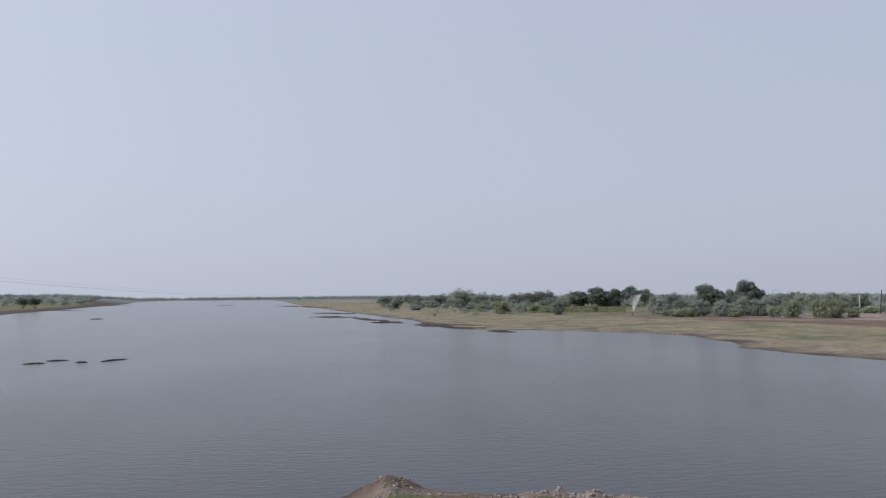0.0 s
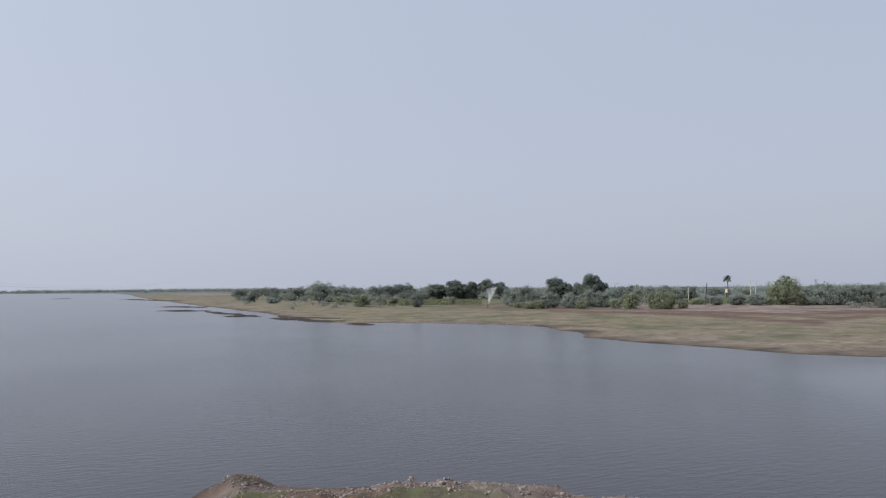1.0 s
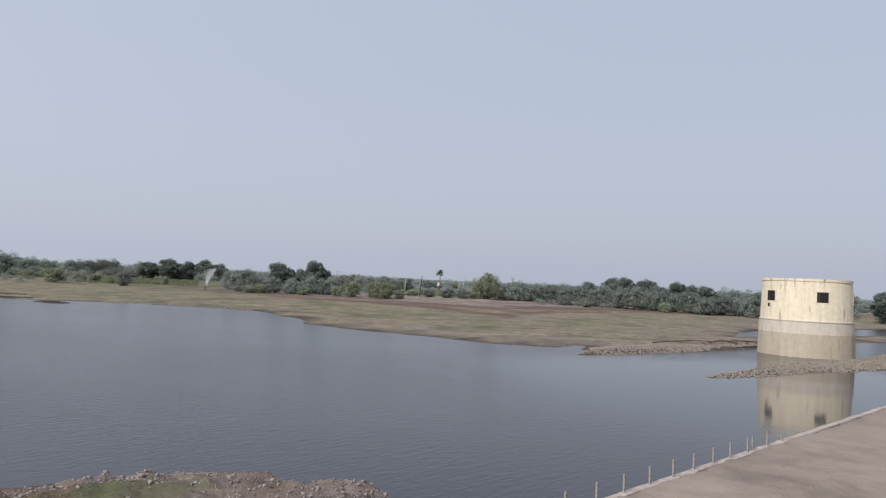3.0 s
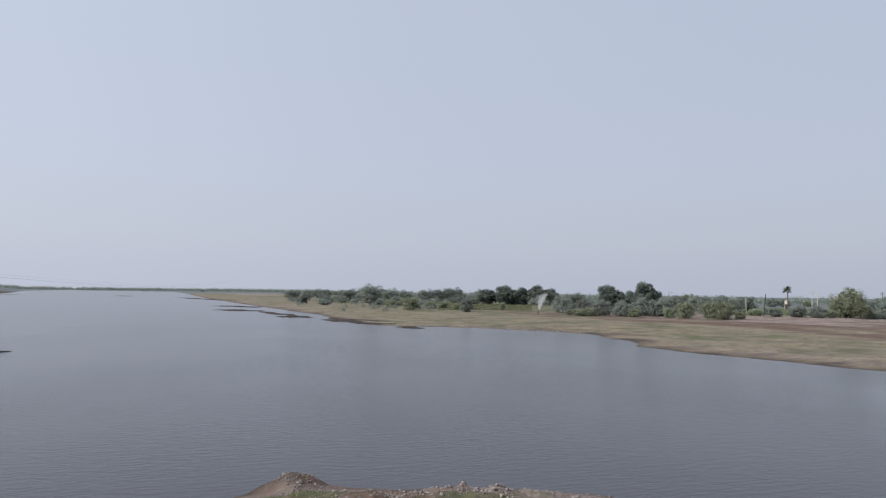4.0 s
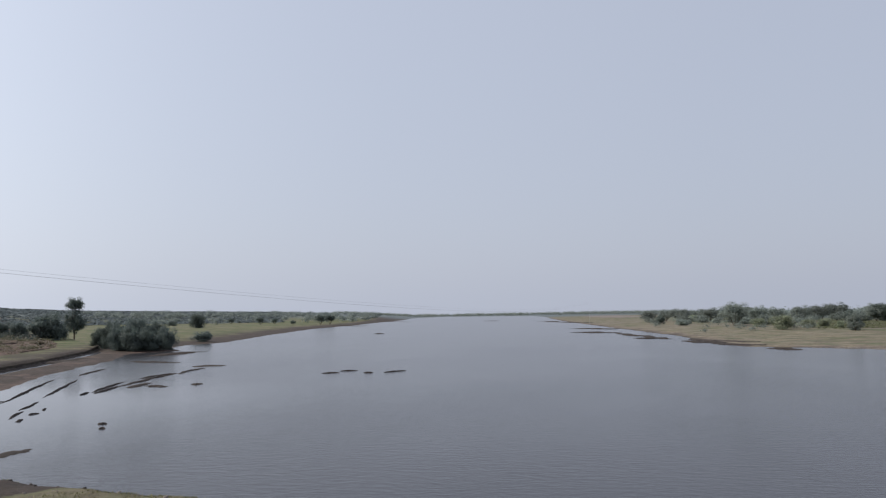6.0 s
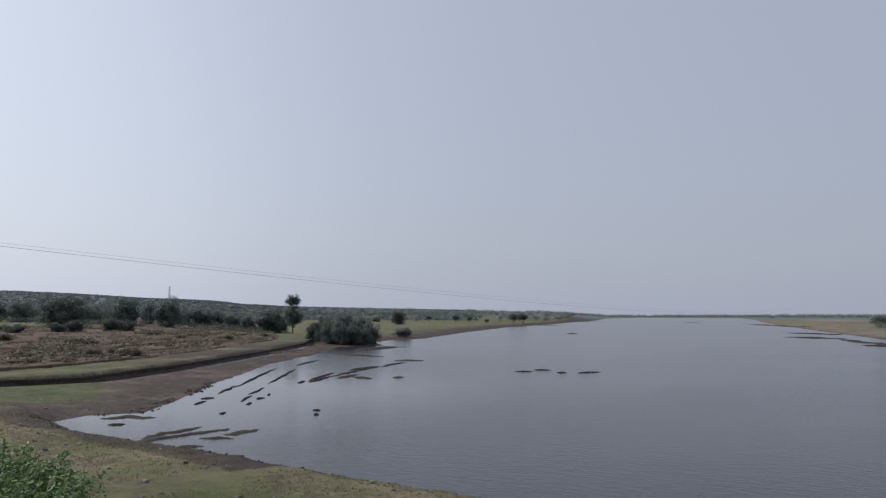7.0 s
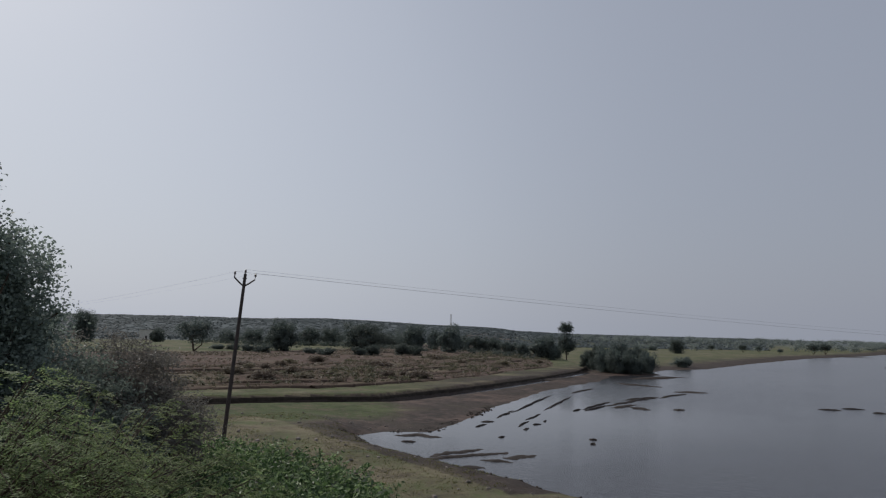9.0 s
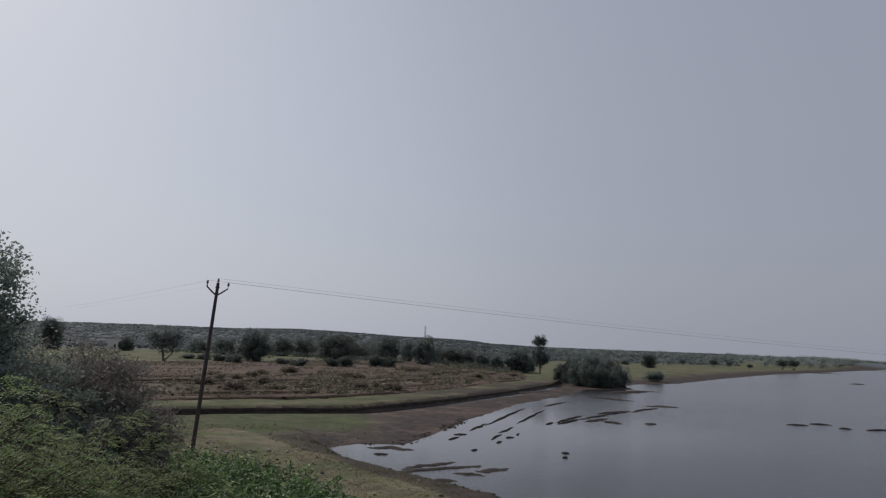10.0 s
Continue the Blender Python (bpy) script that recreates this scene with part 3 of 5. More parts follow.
def full_crown(rng, half, centre, lumps, count, leaf):
    """A closed crown: rounded boughs over a dense heart, all set with outward leaf sprays."""
    half, centre = np.asarray(half), np.asarray(centre)
    d = rng.normal(size=(lumps, 3))
    d[:, 2] = np.where(d[:, 2] < 0, d[:, 2] * 0.7, d[:, 2])
    d /= np.linalg.norm(d, axis=1, keepdims=True)
    out, size = rng.uniform(0.5, 0.86, lumps)[:, None], rng.uniform(0.2, 0.44, lumps)[:, None] * (40 / lumps) ** 0.4
    inner = rng.normal(size=(count // 6, 3))
    inner *= (rng.uniform(0.1, 0.7, count // 6) / np.linalg.norm(inner, axis=1))[:, None]
    heart = leaves(centre + inner * half, rng, leaf * 3.0, 0.9, 0.0)
    pick = rng.integers(0, lumps, count)
    n = rng.normal(size=(count, 3)) * 0.8 + d[pick] * 0.6 + (0, 0, 0.2)
    n /= np.linalg.norm(n, axis=1, keepdims=True)
    reach = size[pick] * (half * 0.6 + half.mean() * 0.4)
    at = centre + (d * out * half)[pick] + n * reach * rng.uniform(0.35, 1.02, (count, 1))
    return joined(heart, sprays(rng, at, n, leaf, 0.4))


def limbs(rng, stems, ends, top, radius, spread=0.3):
    """Leaning stems that fork to the crown's lumps."""
    paths = []
    for s in range(stems):
        a = 2 * math.pi * (s + rng.uniform(0, 0.6)) / stems
        lean = spread * rng.uniform(0.4, 1.0) if stems > 1 else spread * 0.2
        head = np.array([math.cos(a) * lean * top, math.sin(a) * lean * top, top * rng.uniform(0.42, 0.55)])
        foot = np.array([math.cos(a), math.sin(a), 0]) * (0.12 * (stems > 1))
        bend = foot * 0.5 + head * 0.5 + rng.normal(size=3) * 0.05 * top
        paths.append([(*(foot - (0, 0, 0.15)), radius * 1.25), (*(foot + (0, 0, 0.2)), radius), (*bend, radius * 0.75), (*head, radius * 0.55)])
        for e in ends[s::stems]:
            q = head * 0.5 + e * 0.5 + rng.normal(size=3) * 0.06 * top
            paths.append([(*head, radius * 0.5), (*q, radius * 0.3), (*e, radius * 0.1)])
    return tube_data(paths, 6)


def tree(name, seed, tall, wide, leaf_mat, kind="round", leaf=0.3, count=1800, lumps=26, label="", category="tree", group="", fill=True):
    """A tree or shrub of given size, standing at the origin: trunk with limbs, and a crown of separate leaf sprays."""
    rng = np.random.default_rng(seed)
    root = new(name)
    if kind == "umbrella":
        half, centre = (wide / 2, wide / 2, tall * 0.4), (0, 0, tall * 0.58)
        stems, radius, ends = 3, tall * 0.022, 14
    elif kind == "shrub":
        half, centre = (wide / 2, wide / 2, tall * 0.52), (0, 0, tall * 0.42)
        stems, radius, ends = 4, tall * 0.02, 12
    elif kind == "tiers":
        half, centre = (wide / 2, wide / 2, tall * 0.3), (0, 0, tall * 0.41)
        stems, radius, ends = 1, tall * 0.022, 12
    else:
        half, centre = (wide / 2, wide / 2, tall * 0.5), (0, 0, tall * 0.48)
        stems, radius, ends = 1, tall * 0.032, 14
    p, c = crown_points(rng, count, lumps, half, centre, 0.25, 1.0 if kind == "shrub" else 0.6)
    if kind == "tiers":
        q, c2 = crown_points(rng, count // 2, lumps // 2, (wide * 0.42, wide * 0.42, tall * 0.17), (0, 0, tall * 0.8), 0.3)
        p, c = np.vstack([p, q]), np.vstack([c[:8], c2])
    p[:, 2] = np.where(p[:, 2] < 0.03 * tall, tall * rng.uniform(0.02, 0.35, len(p)), p[:, 2])
    v, f = limbs(rng, stems, c[:ends], tall, radius)
    trunk = mesh_object("trunk", v, f, BARK, root)
    if kind == "tiers":
        v, f = tube_data([[(0, 0, tall * 0.3, radius), (0.1, 0, tall * 0.6, radius * 0.6), (0, 0.1, tall * 0.9, radius * 0.2)]], 6)
        mesh_object("upper_stem", v, f, BARK, root)
    if fill:
        v, q = full_crown(rng, half, centre, lumps, count, leaf)
        if kind == "tiers":
            v, q = joined((v, q), full_crown(rng, (wide * 0.36, wide * 0.36, tall * 0.16), (0, 0, tall * 0.83), lumps // 2, count // 2, leaf))
        v[:, 2] = np.where(v[:, 2] < 0.02 * tall, tall * rng.uniform(0.0, 0.08, len(v)), v[:, 2])
        quads_object("crown", v, q, leaf_mat, root)
    else:
        quads_object("crown", *leaves(p, rng, leaf, 0.75), leaf_mat, root)
    return tagged(root, label, category, group)


def stand(ob, az, r, scale=1.0, wide=1.0, turn=0.0, copy=True, sink=0.05):
    """Puts a thing, or a copy of it, on the ground at a bearing and distance."""
    x, y = polar(az, r)
    m = Matrix.Translation((x, y, height(x, y) - sink)) @ Matrix.Rotation(turn, 4, 'Z') @ Matrix.Diagonal((scale * wide, scale * wide, scale, 1))
    if copy:
        return copy_thing(ob, m @ Matrix.Diagonal((1 / ob.scale[0], 1 / ob.scale[1], 1 / ob.scale[2], 1)))
    ob.matrix_basis = m
    return ob


def planting(make, tall, broad, rows, seed, sink=0.05):
    """The first row takes the built tree itself, the rest are copies. Rows: bearing, distance, width and the height of the top above the lake."""
    rng = random.Random(seed)
    for k, (az, r, wide, top) in enumerate(rows):
        x, y = polar(az, r)
        s = max(top - height(x, y) + sink, 0.8) / tall
        stand(make, az, r, s, wide / (broad * s), rng.uniform(0, 6.28), copy=k > 0, sink=sink)


E_TREES, E_SHRUBS, W_TREES = "trees along the east shore", "shrubs along the east shore", "trees of the western fields"
umbrella = tree("acacia_tree", 1, 8.0, 11.0, ACACIA, "umbrella", 0.22, 8000, 40, "flat-crowned acacia tree with several stems on dry turf", group=E_TREES)
planting(umbrella, 8.0, 11.0, [(1.25, 290, 13.5, 10.0), (-4.9, 400, 11.0, 7.3), (-3.6, 420, 9.0, 7.8), (-2.6, 400, 13.0, 8.1), (-1.3, 410, 10.0, 7.6), (-0.4, 380, 12.0, 8.3), (2.9, 330, 10.0, 8.7), (4.1, 360, 11.0, 8.0),
                               (5.8, 340, 9.5, 8.5), (7.0, 350, 11.0, 8.9), (8.0, 360, 12.0, 9.6), (10.4, 330, 10.0, 8.8), (39.6, 330, 9.0, 8.0), (41.5, 262, 9.0, 7.5), (43.0, 255, 10.0, 7.6),
                               (55.6, 235, 9.0, 8.6), (57.3, 240, 10.0, 8.2), (63.0, 250, 11.0, 9.0), (59.6, 255, 11.0, 8.8)], 2)
dense = tree("shade_tree", 3, 9.0, 10.0, SHADE_LEAF, "round", 0.34, 14000, 26, "dark round-crowned shade tree behind the scrub", group=E_TREES)
planting(dense, 9.0, 10.0, [(23.3, 240, 9.0, 11.6), (20.55, 245, 9.0, 10.5), (22.0, 262, 6.6, 8.7), (11.0, 330, 11.0, 9.0), (12.4, 320, 11.6, 10.7), (13.6, 330, 9.9, 10.0), (14.75, 320, 11.0, 11.0), (15.7, 325, 9.4, 9.7),
                             (46.9, 232, 9.4, 10.4), (48.1, 228, 8.8, 10.6), (49.2, 226, 9.4, 10.1), (45.2, 236, 8.8, 8.7), (50.6, 222, 8.2, 8.4), (52.1, 219, 7.3, 9.7), (54.0, 214, 8.8, 8.8), (53.1, 228, 7.2, 9.0), (66.0, 230, 13.2, 9.7)], 4)
pale = tree("neem_tree", 5, 8.4, 8.4, GREY_LEAF, "round", 0.2, 9000, 40, "tall pale green tree with a full rounded crown", group=E_TREES)
planting(pale, 8.4, 8.4, [(37.05, 205, 8.8, 10.4), (36.5, 209, 5.0, 6.7), (37.8, 203, 5.2, 6.3), (26.4, 320, 9.0, 8.3), (61.0, 235, 10.1, 8.9)], 6)
scrub = tree("thorn_shrub", 7, 5.0, 7.0, ACACIA, "shrub", 0.2, 6000, 34, "grey-green thorn shrub at the edge of the dry shore", "shrub", E_SHRUBS)
planting(scrub, 5.0, 7.0, [(9.1, 218, 4.7, 6.2), (16.85, 212, 7.4, 7.0), (19.9, 196, 6.0, 6.1), (21.5, 194, 6.5, 5.9), (23.1, 199, 7.3, 6.8), (24.4, 201, 6.7, 6.9), (32.3, 200, 4.3, 4.4), (33.9, 199, 5.6, 5.0),
                            (35.1, 197, 5.4, 5.2), (39.1, 208, 7.4, 7.4), (40.6, 210, 6.9, 7.2), (42.0, 214, 7.6, 7.4), (43.4, 212, 7.4, 7.3), (44.9, 212, 7.8, 7.6), (46.2, 208, 8.1, 8.2), (47.6, 206, 7.8, 7.9),
                            (49.0, 204, 8.3, 8.0), (50.3, 202, 7.2, 7.5), (51.5, 203, 6.3, 6.8), (52.8, 204, 7.3, 7.2), (53.9, 200, 6.7, 6.1), (55.2, 204, 7.3, 7.0), (56.6, 206, 7.3, 7.0), (5.5, 330, 7.3, 5.8), (3.4, 300, 6.7, 5.4),
                            (25.3, 215, 6.7, 7.2), (27.0, 232, 9.0, 7.6), (28.8, 236, 9.5, 7.7), (30.4, 262, 7.8, 7.4), (18.4, 215, 5.6, 6.0)], 8)
dusty = tree("dusty_shrub", 9, 4.4, 5.6, GREY_LEAF, "shrub", 0.19, 5200, 28, "pale dusty green shrub on the dry shore", "shrub", E_SHRUBS)
planting(dusty, 4.4, 5.6, [(4.5, 236, 7.2, 5.8), (26.1, 188, 5.2, 6.0), (27.9, 186, 5.0, 6.2), (28.9, 184, 5.2, 6.4), (18.1, 190, 4.6, 3.4), (19.0, 192, 3.8, 3.9), (6.2, 250, 4.8, 4.1), (7.2, 262, 4.5, 4.0), (11.9, 240, 3.0, 4.3), (8.2, 245, 2.6, 3.6),
                            (30.0, 190, 3.4, 3.4), (31.1, 205, 4.0, 4.0), (36.0, 202, 3.4, 4.2), (45.1, 196, 3.0, 3.0), (51.0, 196, 3.4, 4.0), (2.9, 270, 5.2, 4.4), (17.4, 200, 3.0, 3.0), (22.3, 190, 3.6, 3.8), (24.9, 190, 3.6, 4.4)], 10)
rng_fill = random.Random(30)
for k in range(40):
    az = rng_fill.uniform(16.5, 62)
    small = 0.36 if 28.5 < az < 37 else 0.66
    stand(rng_fill.choice((scrub, scrub, dusty)), az, rng_fill.uniform(203, 230), small * rng_fill.uniform(0.75, 1.15), rng_fill.uniform(0.9, 1.3), rng_fill.uniform(0, 6.28))
for k in range(20):
    stand(rng_fill.choice((scrub, dusty, scrub)), rng_fill.uniform(-5, 16.5), rng_fill.uniform(310, 430), rng_fill.uniform(0.4, 0.7), rng_fill.uniform(1.1, 1.7), rng_fill.uniform(0, 6.28))
rng_fill = random.Random(31)
for k in range(70):
    az = rng_fill.uniform(-5, 72)
    r = rng_fill.uniform(340, 470) if az < 16 or 28.5 < az < 38 else rng_fill.uniform(250, 360)
    model = rng_fill.choice((umbrella, scrub, scrub, dense, dusty))
    s = {umbrella: 0.66, scrub: 0.95, dense: 0.6, dusty: 0.9}[model] * rng_fill.uniform(0.8, 1.1)
    stand(model, az, r, s, rng_fill.uniform(0.9, 1.35), rng_fill.uniform(0, 6.28))

# the western fields
mango = tree("mango_tree", 11, 9.2, 10.5, ORCHARD, "round", 0.22, 12000, 20, "dark full-crowned tree at a field's edge", group=W_TREES)
planting(mango, 9.2, 9.4, [(-65.05, 185, 9.9, 12.1), (-60.85, 225, 9.9, 12.8), (-73.5, 245, 9.2, 10.9), (-67.4, 258, 9.0, 11.8), (-63.4, 250, 8.5, 10.2), (-85.4, 280, 8.0, 17.5), (-40.3, 440, 8.4, 10.2), (-88.0, 290, 11.0, 15.0)], 12, 1.3)
loose_mango = tree("mango_tree", 21, 9.2, 10.5, ORCHARD, "round", 0.3, 7500, 34, "dark full-crowned tree at a field's edge", group=W_TREES)
planting(loose_mango, 9.2, 9.4, [(-71.3, 170, 7.6, 11.8), (-58.0, 215, 7.6, 12.3), (-69.2, 255, 8.8, 11.6), (-59.25, 260, 5.6, 11.4), (-50.45, 236, 9.4, 9.7), (-80.5, 290, 6.0, 10.9), (-75.2, 260, 8.0, 10.4), (-91.0, 280, 12.0, 14.0)], 22, 1.3)
feather = tree("feathery_tree", 13, 7.5, 8.4, ORCHARD, "umbrella", 0.2, 4500, 40, "open feathery tree with a short trunk beside a field", group=W_TREES)
planting(feather, 7.5, 8.4, [(-77.8, 150, 8.2, 11.6), (-30.95, 516, 9.0, 8.9), (-30.2, 522, 9.5, 9.0), (-35.6, 562, 7.5, 7.4), (-34.5, 590, 6.5, 6.8), (-33.1, 490, 4.5, 4.9), (-37.8, 655, 8.0, 7.0)], 14)
tiered = tree("lone_tree", 15, 11.8, 7.6, ORCHARD, "tiers", 0.24, 5000, 36, "tall lone tree with a thin top above a dense lower crown", group=W_TREES)
planting(tiered, 11.8, 7.6, [(-48.62, 252, 7.2, 14.1)], 16)
hedge = tree("field_bush", 17, 4.5, 8.0, ORCHARD, "shrub", 0.21, 6500, 22, "dark dense bush between the terraces and the water", "shrub", "bushes of the western fields")
planting(hedge, 4.5, 8.0, [(-45, 172, 7.4, 7.6), (-44.1, 173, 7.2, 7.6), (-46.1, 176, 5.7, 6.9), (-43.2, 171, 6.4, 6.6), (-42.4, 169, 4.8, 5.4), (-44.6, 165, 6.9, 5.7), (-43.4, 165, 5.7, 4.9), (-45.7, 168, 5.5, 5.6), (-46.9, 182, 4.8, 5.3),
                           (-56.8, 255, 7.5, 9), (-55.6, 260, 8.1, 9.1), (-54.3, 262, 7.5, 8.6), (-53.2, 258, 6.9, 7.3), (-52.1, 250, 6.3, 6.9), (-49.6, 240, 5.7, 5.9), (-39.9, 214, 6.4, 3.4), (-42, 600, 8.1, 5.1), (-72.7, 154, 4.1, 6.1),
                           (-73.8, 160, 3.76, 5.9), (-69, 157, 4.1, 5.3), (-67.8, 150, 4.44, 5.4), (-65.2, 156, 3.76, 5.6), (-64.2, 158, 4.1, 6.1), (-61.8, 166, 4.44, 6.4), (-60.7, 168, 4.1, 6), (-74.9, 166, 3.76, 5.8), (-76.1, 168, 3.76, 5.7),
                           (-62.4, 270, 8, 9.2)], 18)
dry_bush = tree("dry_bush", 19, 2.6, 4.5, TUFT, "shrub", 0.17, 2400, 26, "half-dry bush on the terrace banks", "shrub", "bushes of the western fields")
rng_fill = random.Random(33)
made = 0
for k in range(44):
    az = rng_fill.uniform(-76, -47)
    r = rng_fill.uniform(92, 128) if az < -60 else rng_fill.uniform(115, 190)
    x, y = polar(az, r)
    if not 11 < float(relief(np.array([x]), np.array([y]))[3][0]) < 34:
        continue
    stand(dry_bush, az, r, rng_fill.uniform(0.22, 0.5), rng_fill.uniform(1.2, 2.2), rng_fill.uniform(0, 6.28), copy=made > 0)
    made += 1


def far_woods(name, label, seed, spots, tall, per=34, leaf=1.7, mat=None, flat=0.75, up=0.5):
    """A distant belt of woods as one mass of leaf sprays."""
    rng = np.random.default_rng(seed)
    spots = np.asarray(spots)
    z = relief(spots[:, 0], spots[:, 1])[0]
    h = tall * rng.uniform(0.55, 1.25, len(spots))
    d = rng.normal(size=(len(spots), per, 3))
    d /= np.linalg.norm(d, axis=2, keepdims=True)
    d *= rng.uniform(0.15, 1.0, (len(spots), per, 1))
    d[..., 2] = np.where(d[..., 2] < 0, d[..., 2] * 0.85, d[..., 2])
    wide = h * max(0.62, flat)
    half = np.stack([wide, wide, h * 0.55], -1)[:, None, :]
    p = d * half + np.stack([spots[:, 0], spots[:, 1], z + h * 0.45], -1)[:, None, :]
    v, q = sprays(rng, p.reshape(-1, 3), (d / np.linalg.norm(d, axis=2, keepdims=True) + (0, 0, up)).reshape(-1, 3), leaf, 0.3)
    mat = mat or HAZY_LEAF
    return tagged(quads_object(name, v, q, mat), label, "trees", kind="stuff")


def belt(seed, n, az0, az1, r0, r1):
    rng = np.random.default_rng(seed)
    a, r = np.radians(rng.uniform(az0, az1, n)), rng.uniform(r0, r1, n)
    return np.stack([r * np.sin(a), r * np.cos(a)], -1)


def on_land(s):
    z, a, b, t = relief(s[:, 0], s[:, 1])
    return s[np.maximum(a, b) > 6]


far_woods("far_woods", "hazy belt of far trees beyond the lake", 41, on_land(np.vstack([belt(1, 800, -30, -2, 1930, 2300), belt(3, 110, -12, 0, 1500, 1900)])), 9.0, 60, 2.0, ACACIA, flat=1.0, up=1.2)
far_woods("bank_scrub", "trees and scrub on the plain west of the lake", 49, on_land(np.vstack([belt(2, 260, -48, -26, 930, 1250), belt(9, 40, -44, -27, 640, 860)])), 6.4, 90, 1.5, DENSE, flat=1.3, up=1.2)
far_woods("plain_woods", "distant trees scattered over the eastern plain", 42, belt(4, 1100, 0, 78, 480, 1000), 5.6, 120, 0.8, ACACIA, flat=0.9)
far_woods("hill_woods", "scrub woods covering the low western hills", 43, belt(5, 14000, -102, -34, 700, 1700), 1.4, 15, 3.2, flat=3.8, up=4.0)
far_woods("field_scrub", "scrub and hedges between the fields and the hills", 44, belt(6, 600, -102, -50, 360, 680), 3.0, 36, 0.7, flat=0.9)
far_woods("hedge_row", "low dark hedge along the field's edge", 48, belt(7, 190, -78, -51, 205, 262), 2.3, 50, 0.35, ORCHARD, flat=1.0)


def outside(s, az0, az1, far):
    """Leaves a field free of trees."""
    az = np.degrees(np.arctan2(s[:, 0], s[:, 1]))
    return s[~((az > az0) & (az < az1) & (np.hypot(s[:, 0], s[:, 1]) < far))]


far_woods("tree_belt", "dark trees that close the view behind the east shore", 81, outside(np.vstack([belt(11, 130, 5, 27, 335, 420), belt(20, 45, 38, 62, 335, 420), belt(19, 26, -5.5, 5, 350, 430)]), 28.5, 37.5, 400), 6.2, 130, 0.6, DENSE, flat=0.85)
far_woods("tree_belt", "grey-green scrub trees behind the east shore", 82, outside(outside(np.vstack([belt(12, 130, 4, 27, 290, 350), belt(18, 14, -5.5, 4, 300, 350), belt(13, 36, 37.5, 64, 225, 270)]), 6.5, 14.5, 325), 28.5, 37.5, 400), 4.2, 120, 0.45, ACACIA, flat=1.0)
far_woods("shore_scrub", "low thorny scrub along the dry shore", 83, np.vstack([belt(14, 95, 16.4, 27.5, 196, 235), belt(15, 24, -1, 6.5, 225, 300), belt(16, 60, 38, 60, 196, 215)]), 2.3, 110, 0.3, ACACIA, flat=1.2)
far_woods("young_crop", "strip of young yellow-green crop behind the shore", 84, belt(17, 1700, 6.8, 14.3, 236, 318), 0.3, 8, 0.5, YOUNG_CROP, flat=2.4, up=2.5)
rng_t = np.random.default_rng(45)
at = rng_t.uniform((-330, 15), (-70, 240), (52000, 2))
lie = relief(at[:, 0], at[:, 1])
k = (lie[3] > 8.5) & (lie[3] < 66) & (np.hypot(at[:, 0], at[:, 1]) < 300)
k &= fractal(lie[3] * 2.0, (at[:, 0] - at[:, 1]) * 0.4, 6, 47) > np.where(lie[3] < 31, 0.42, 0.55)
far_woods("terrace_scrub", "dry brown tufts and weeds over the terraces", 46, at[k][:9000], 0.42, 11, 0.2, TUFT, flat=1.2)


k = (lie[3] > 8.7) & (lie[3] < 32) & (np.hypot(at[:, 0], at[:, 1]) < 260) & (fractal(at[:, 0], at[:, 1], 9, 48) > 0.55)
far_woods("terrace_weeds", "grey-green weeds growing along the terrace steps", 50, at[k][:800], 0.75, 22, 0.24, FIELD_WEED, flat=1.2)


# ---- cut banks of the ditch and the terraces ----
def cut_bank(edge, tall, y_end, label, seed, mat):
    """An eroded earth face along one step of the terraced field."""
    rng = np.random.default_rng(seed)
    line = np.array(TERRACE[0:8])
    run = np.concatenate([[0], np.cumsum(np.hypot(*np.diff(line, axis=0).T))])
    u = np.arange(0, run[-1], 0.45)
    x, y = np.interp(u, run, line[:, 0]), np.interp(u, run, line[:, 1])
    dx, dy = np.gradient(x), np.gradient(y)
    k = np.hypot(dx, dy)
    nx, ny = -dy / k, dx / k
    s = np.linspace(edge - 4, edge + 9, 90)
    depth = relief(x[:, None] + nx[:, None] * s, y[:, None] + ny[:, None] * s)[3]
    hit = s[np.argmax(depth > edge, axis=1)]
    hit = np.convolve(np.pad(hit, 3, 'edge'), np.ones(7) / 7, 'valid') + np.convolve(rng.normal(size=len(hit) + 4), np.ones(5) / 5, 'valid') * 0.08
    worn = 1.0 if edge < 1 else np.clip(3.4 * fractal(u, u * 0 + edge, 14.0, seed, 3) - 1.0, -0.4, 1.0)
    rows = []
    for off, up in ((-0.25, -0.25), (-0.12, 0.05), (0.02, tall * 0.6), (0.14, tall), (0.5, tall + 0.04), (0.95, tall - 0.3)):
        px, py = x + nx * (hit + off), y + ny * (hit + off)
        base = np.minimum(relief(x + nx * (hit - 1.0), y + ny * (hit - 1.0))[0], relief(px, py)[0] + 0.3)
        base = np.convolve(np.pad(base, 5, 'edge'), np.ones(11) / 11, 'valid')
        rows.append(np.stack([px, py, base + np.minimum(up, up * worn) + np.convolve(rng.normal(size=len(px) + 4), np.ones(5) / 5, 'valid') * 0.05], -1))
    v = np.stack(rows, 1)
    keep = v[:, 0, 1] < y_end
    v = v[keep]
    n, m = v.shape[:2]
    i, j = np.meshgrid(np.arange(n - 1), np.arange(m - 1), indexing="ij")
    q = np.stack([i * m + j, i * m + j + 1, (i + 1) * m + j + 1, (i + 1) * m + j], -1).reshape(-1, 4)
    return tagged(quads_object("cut_bank", v.reshape(-1, 3), q, mat, smooth=True), label, "earth bank", kind="structure")


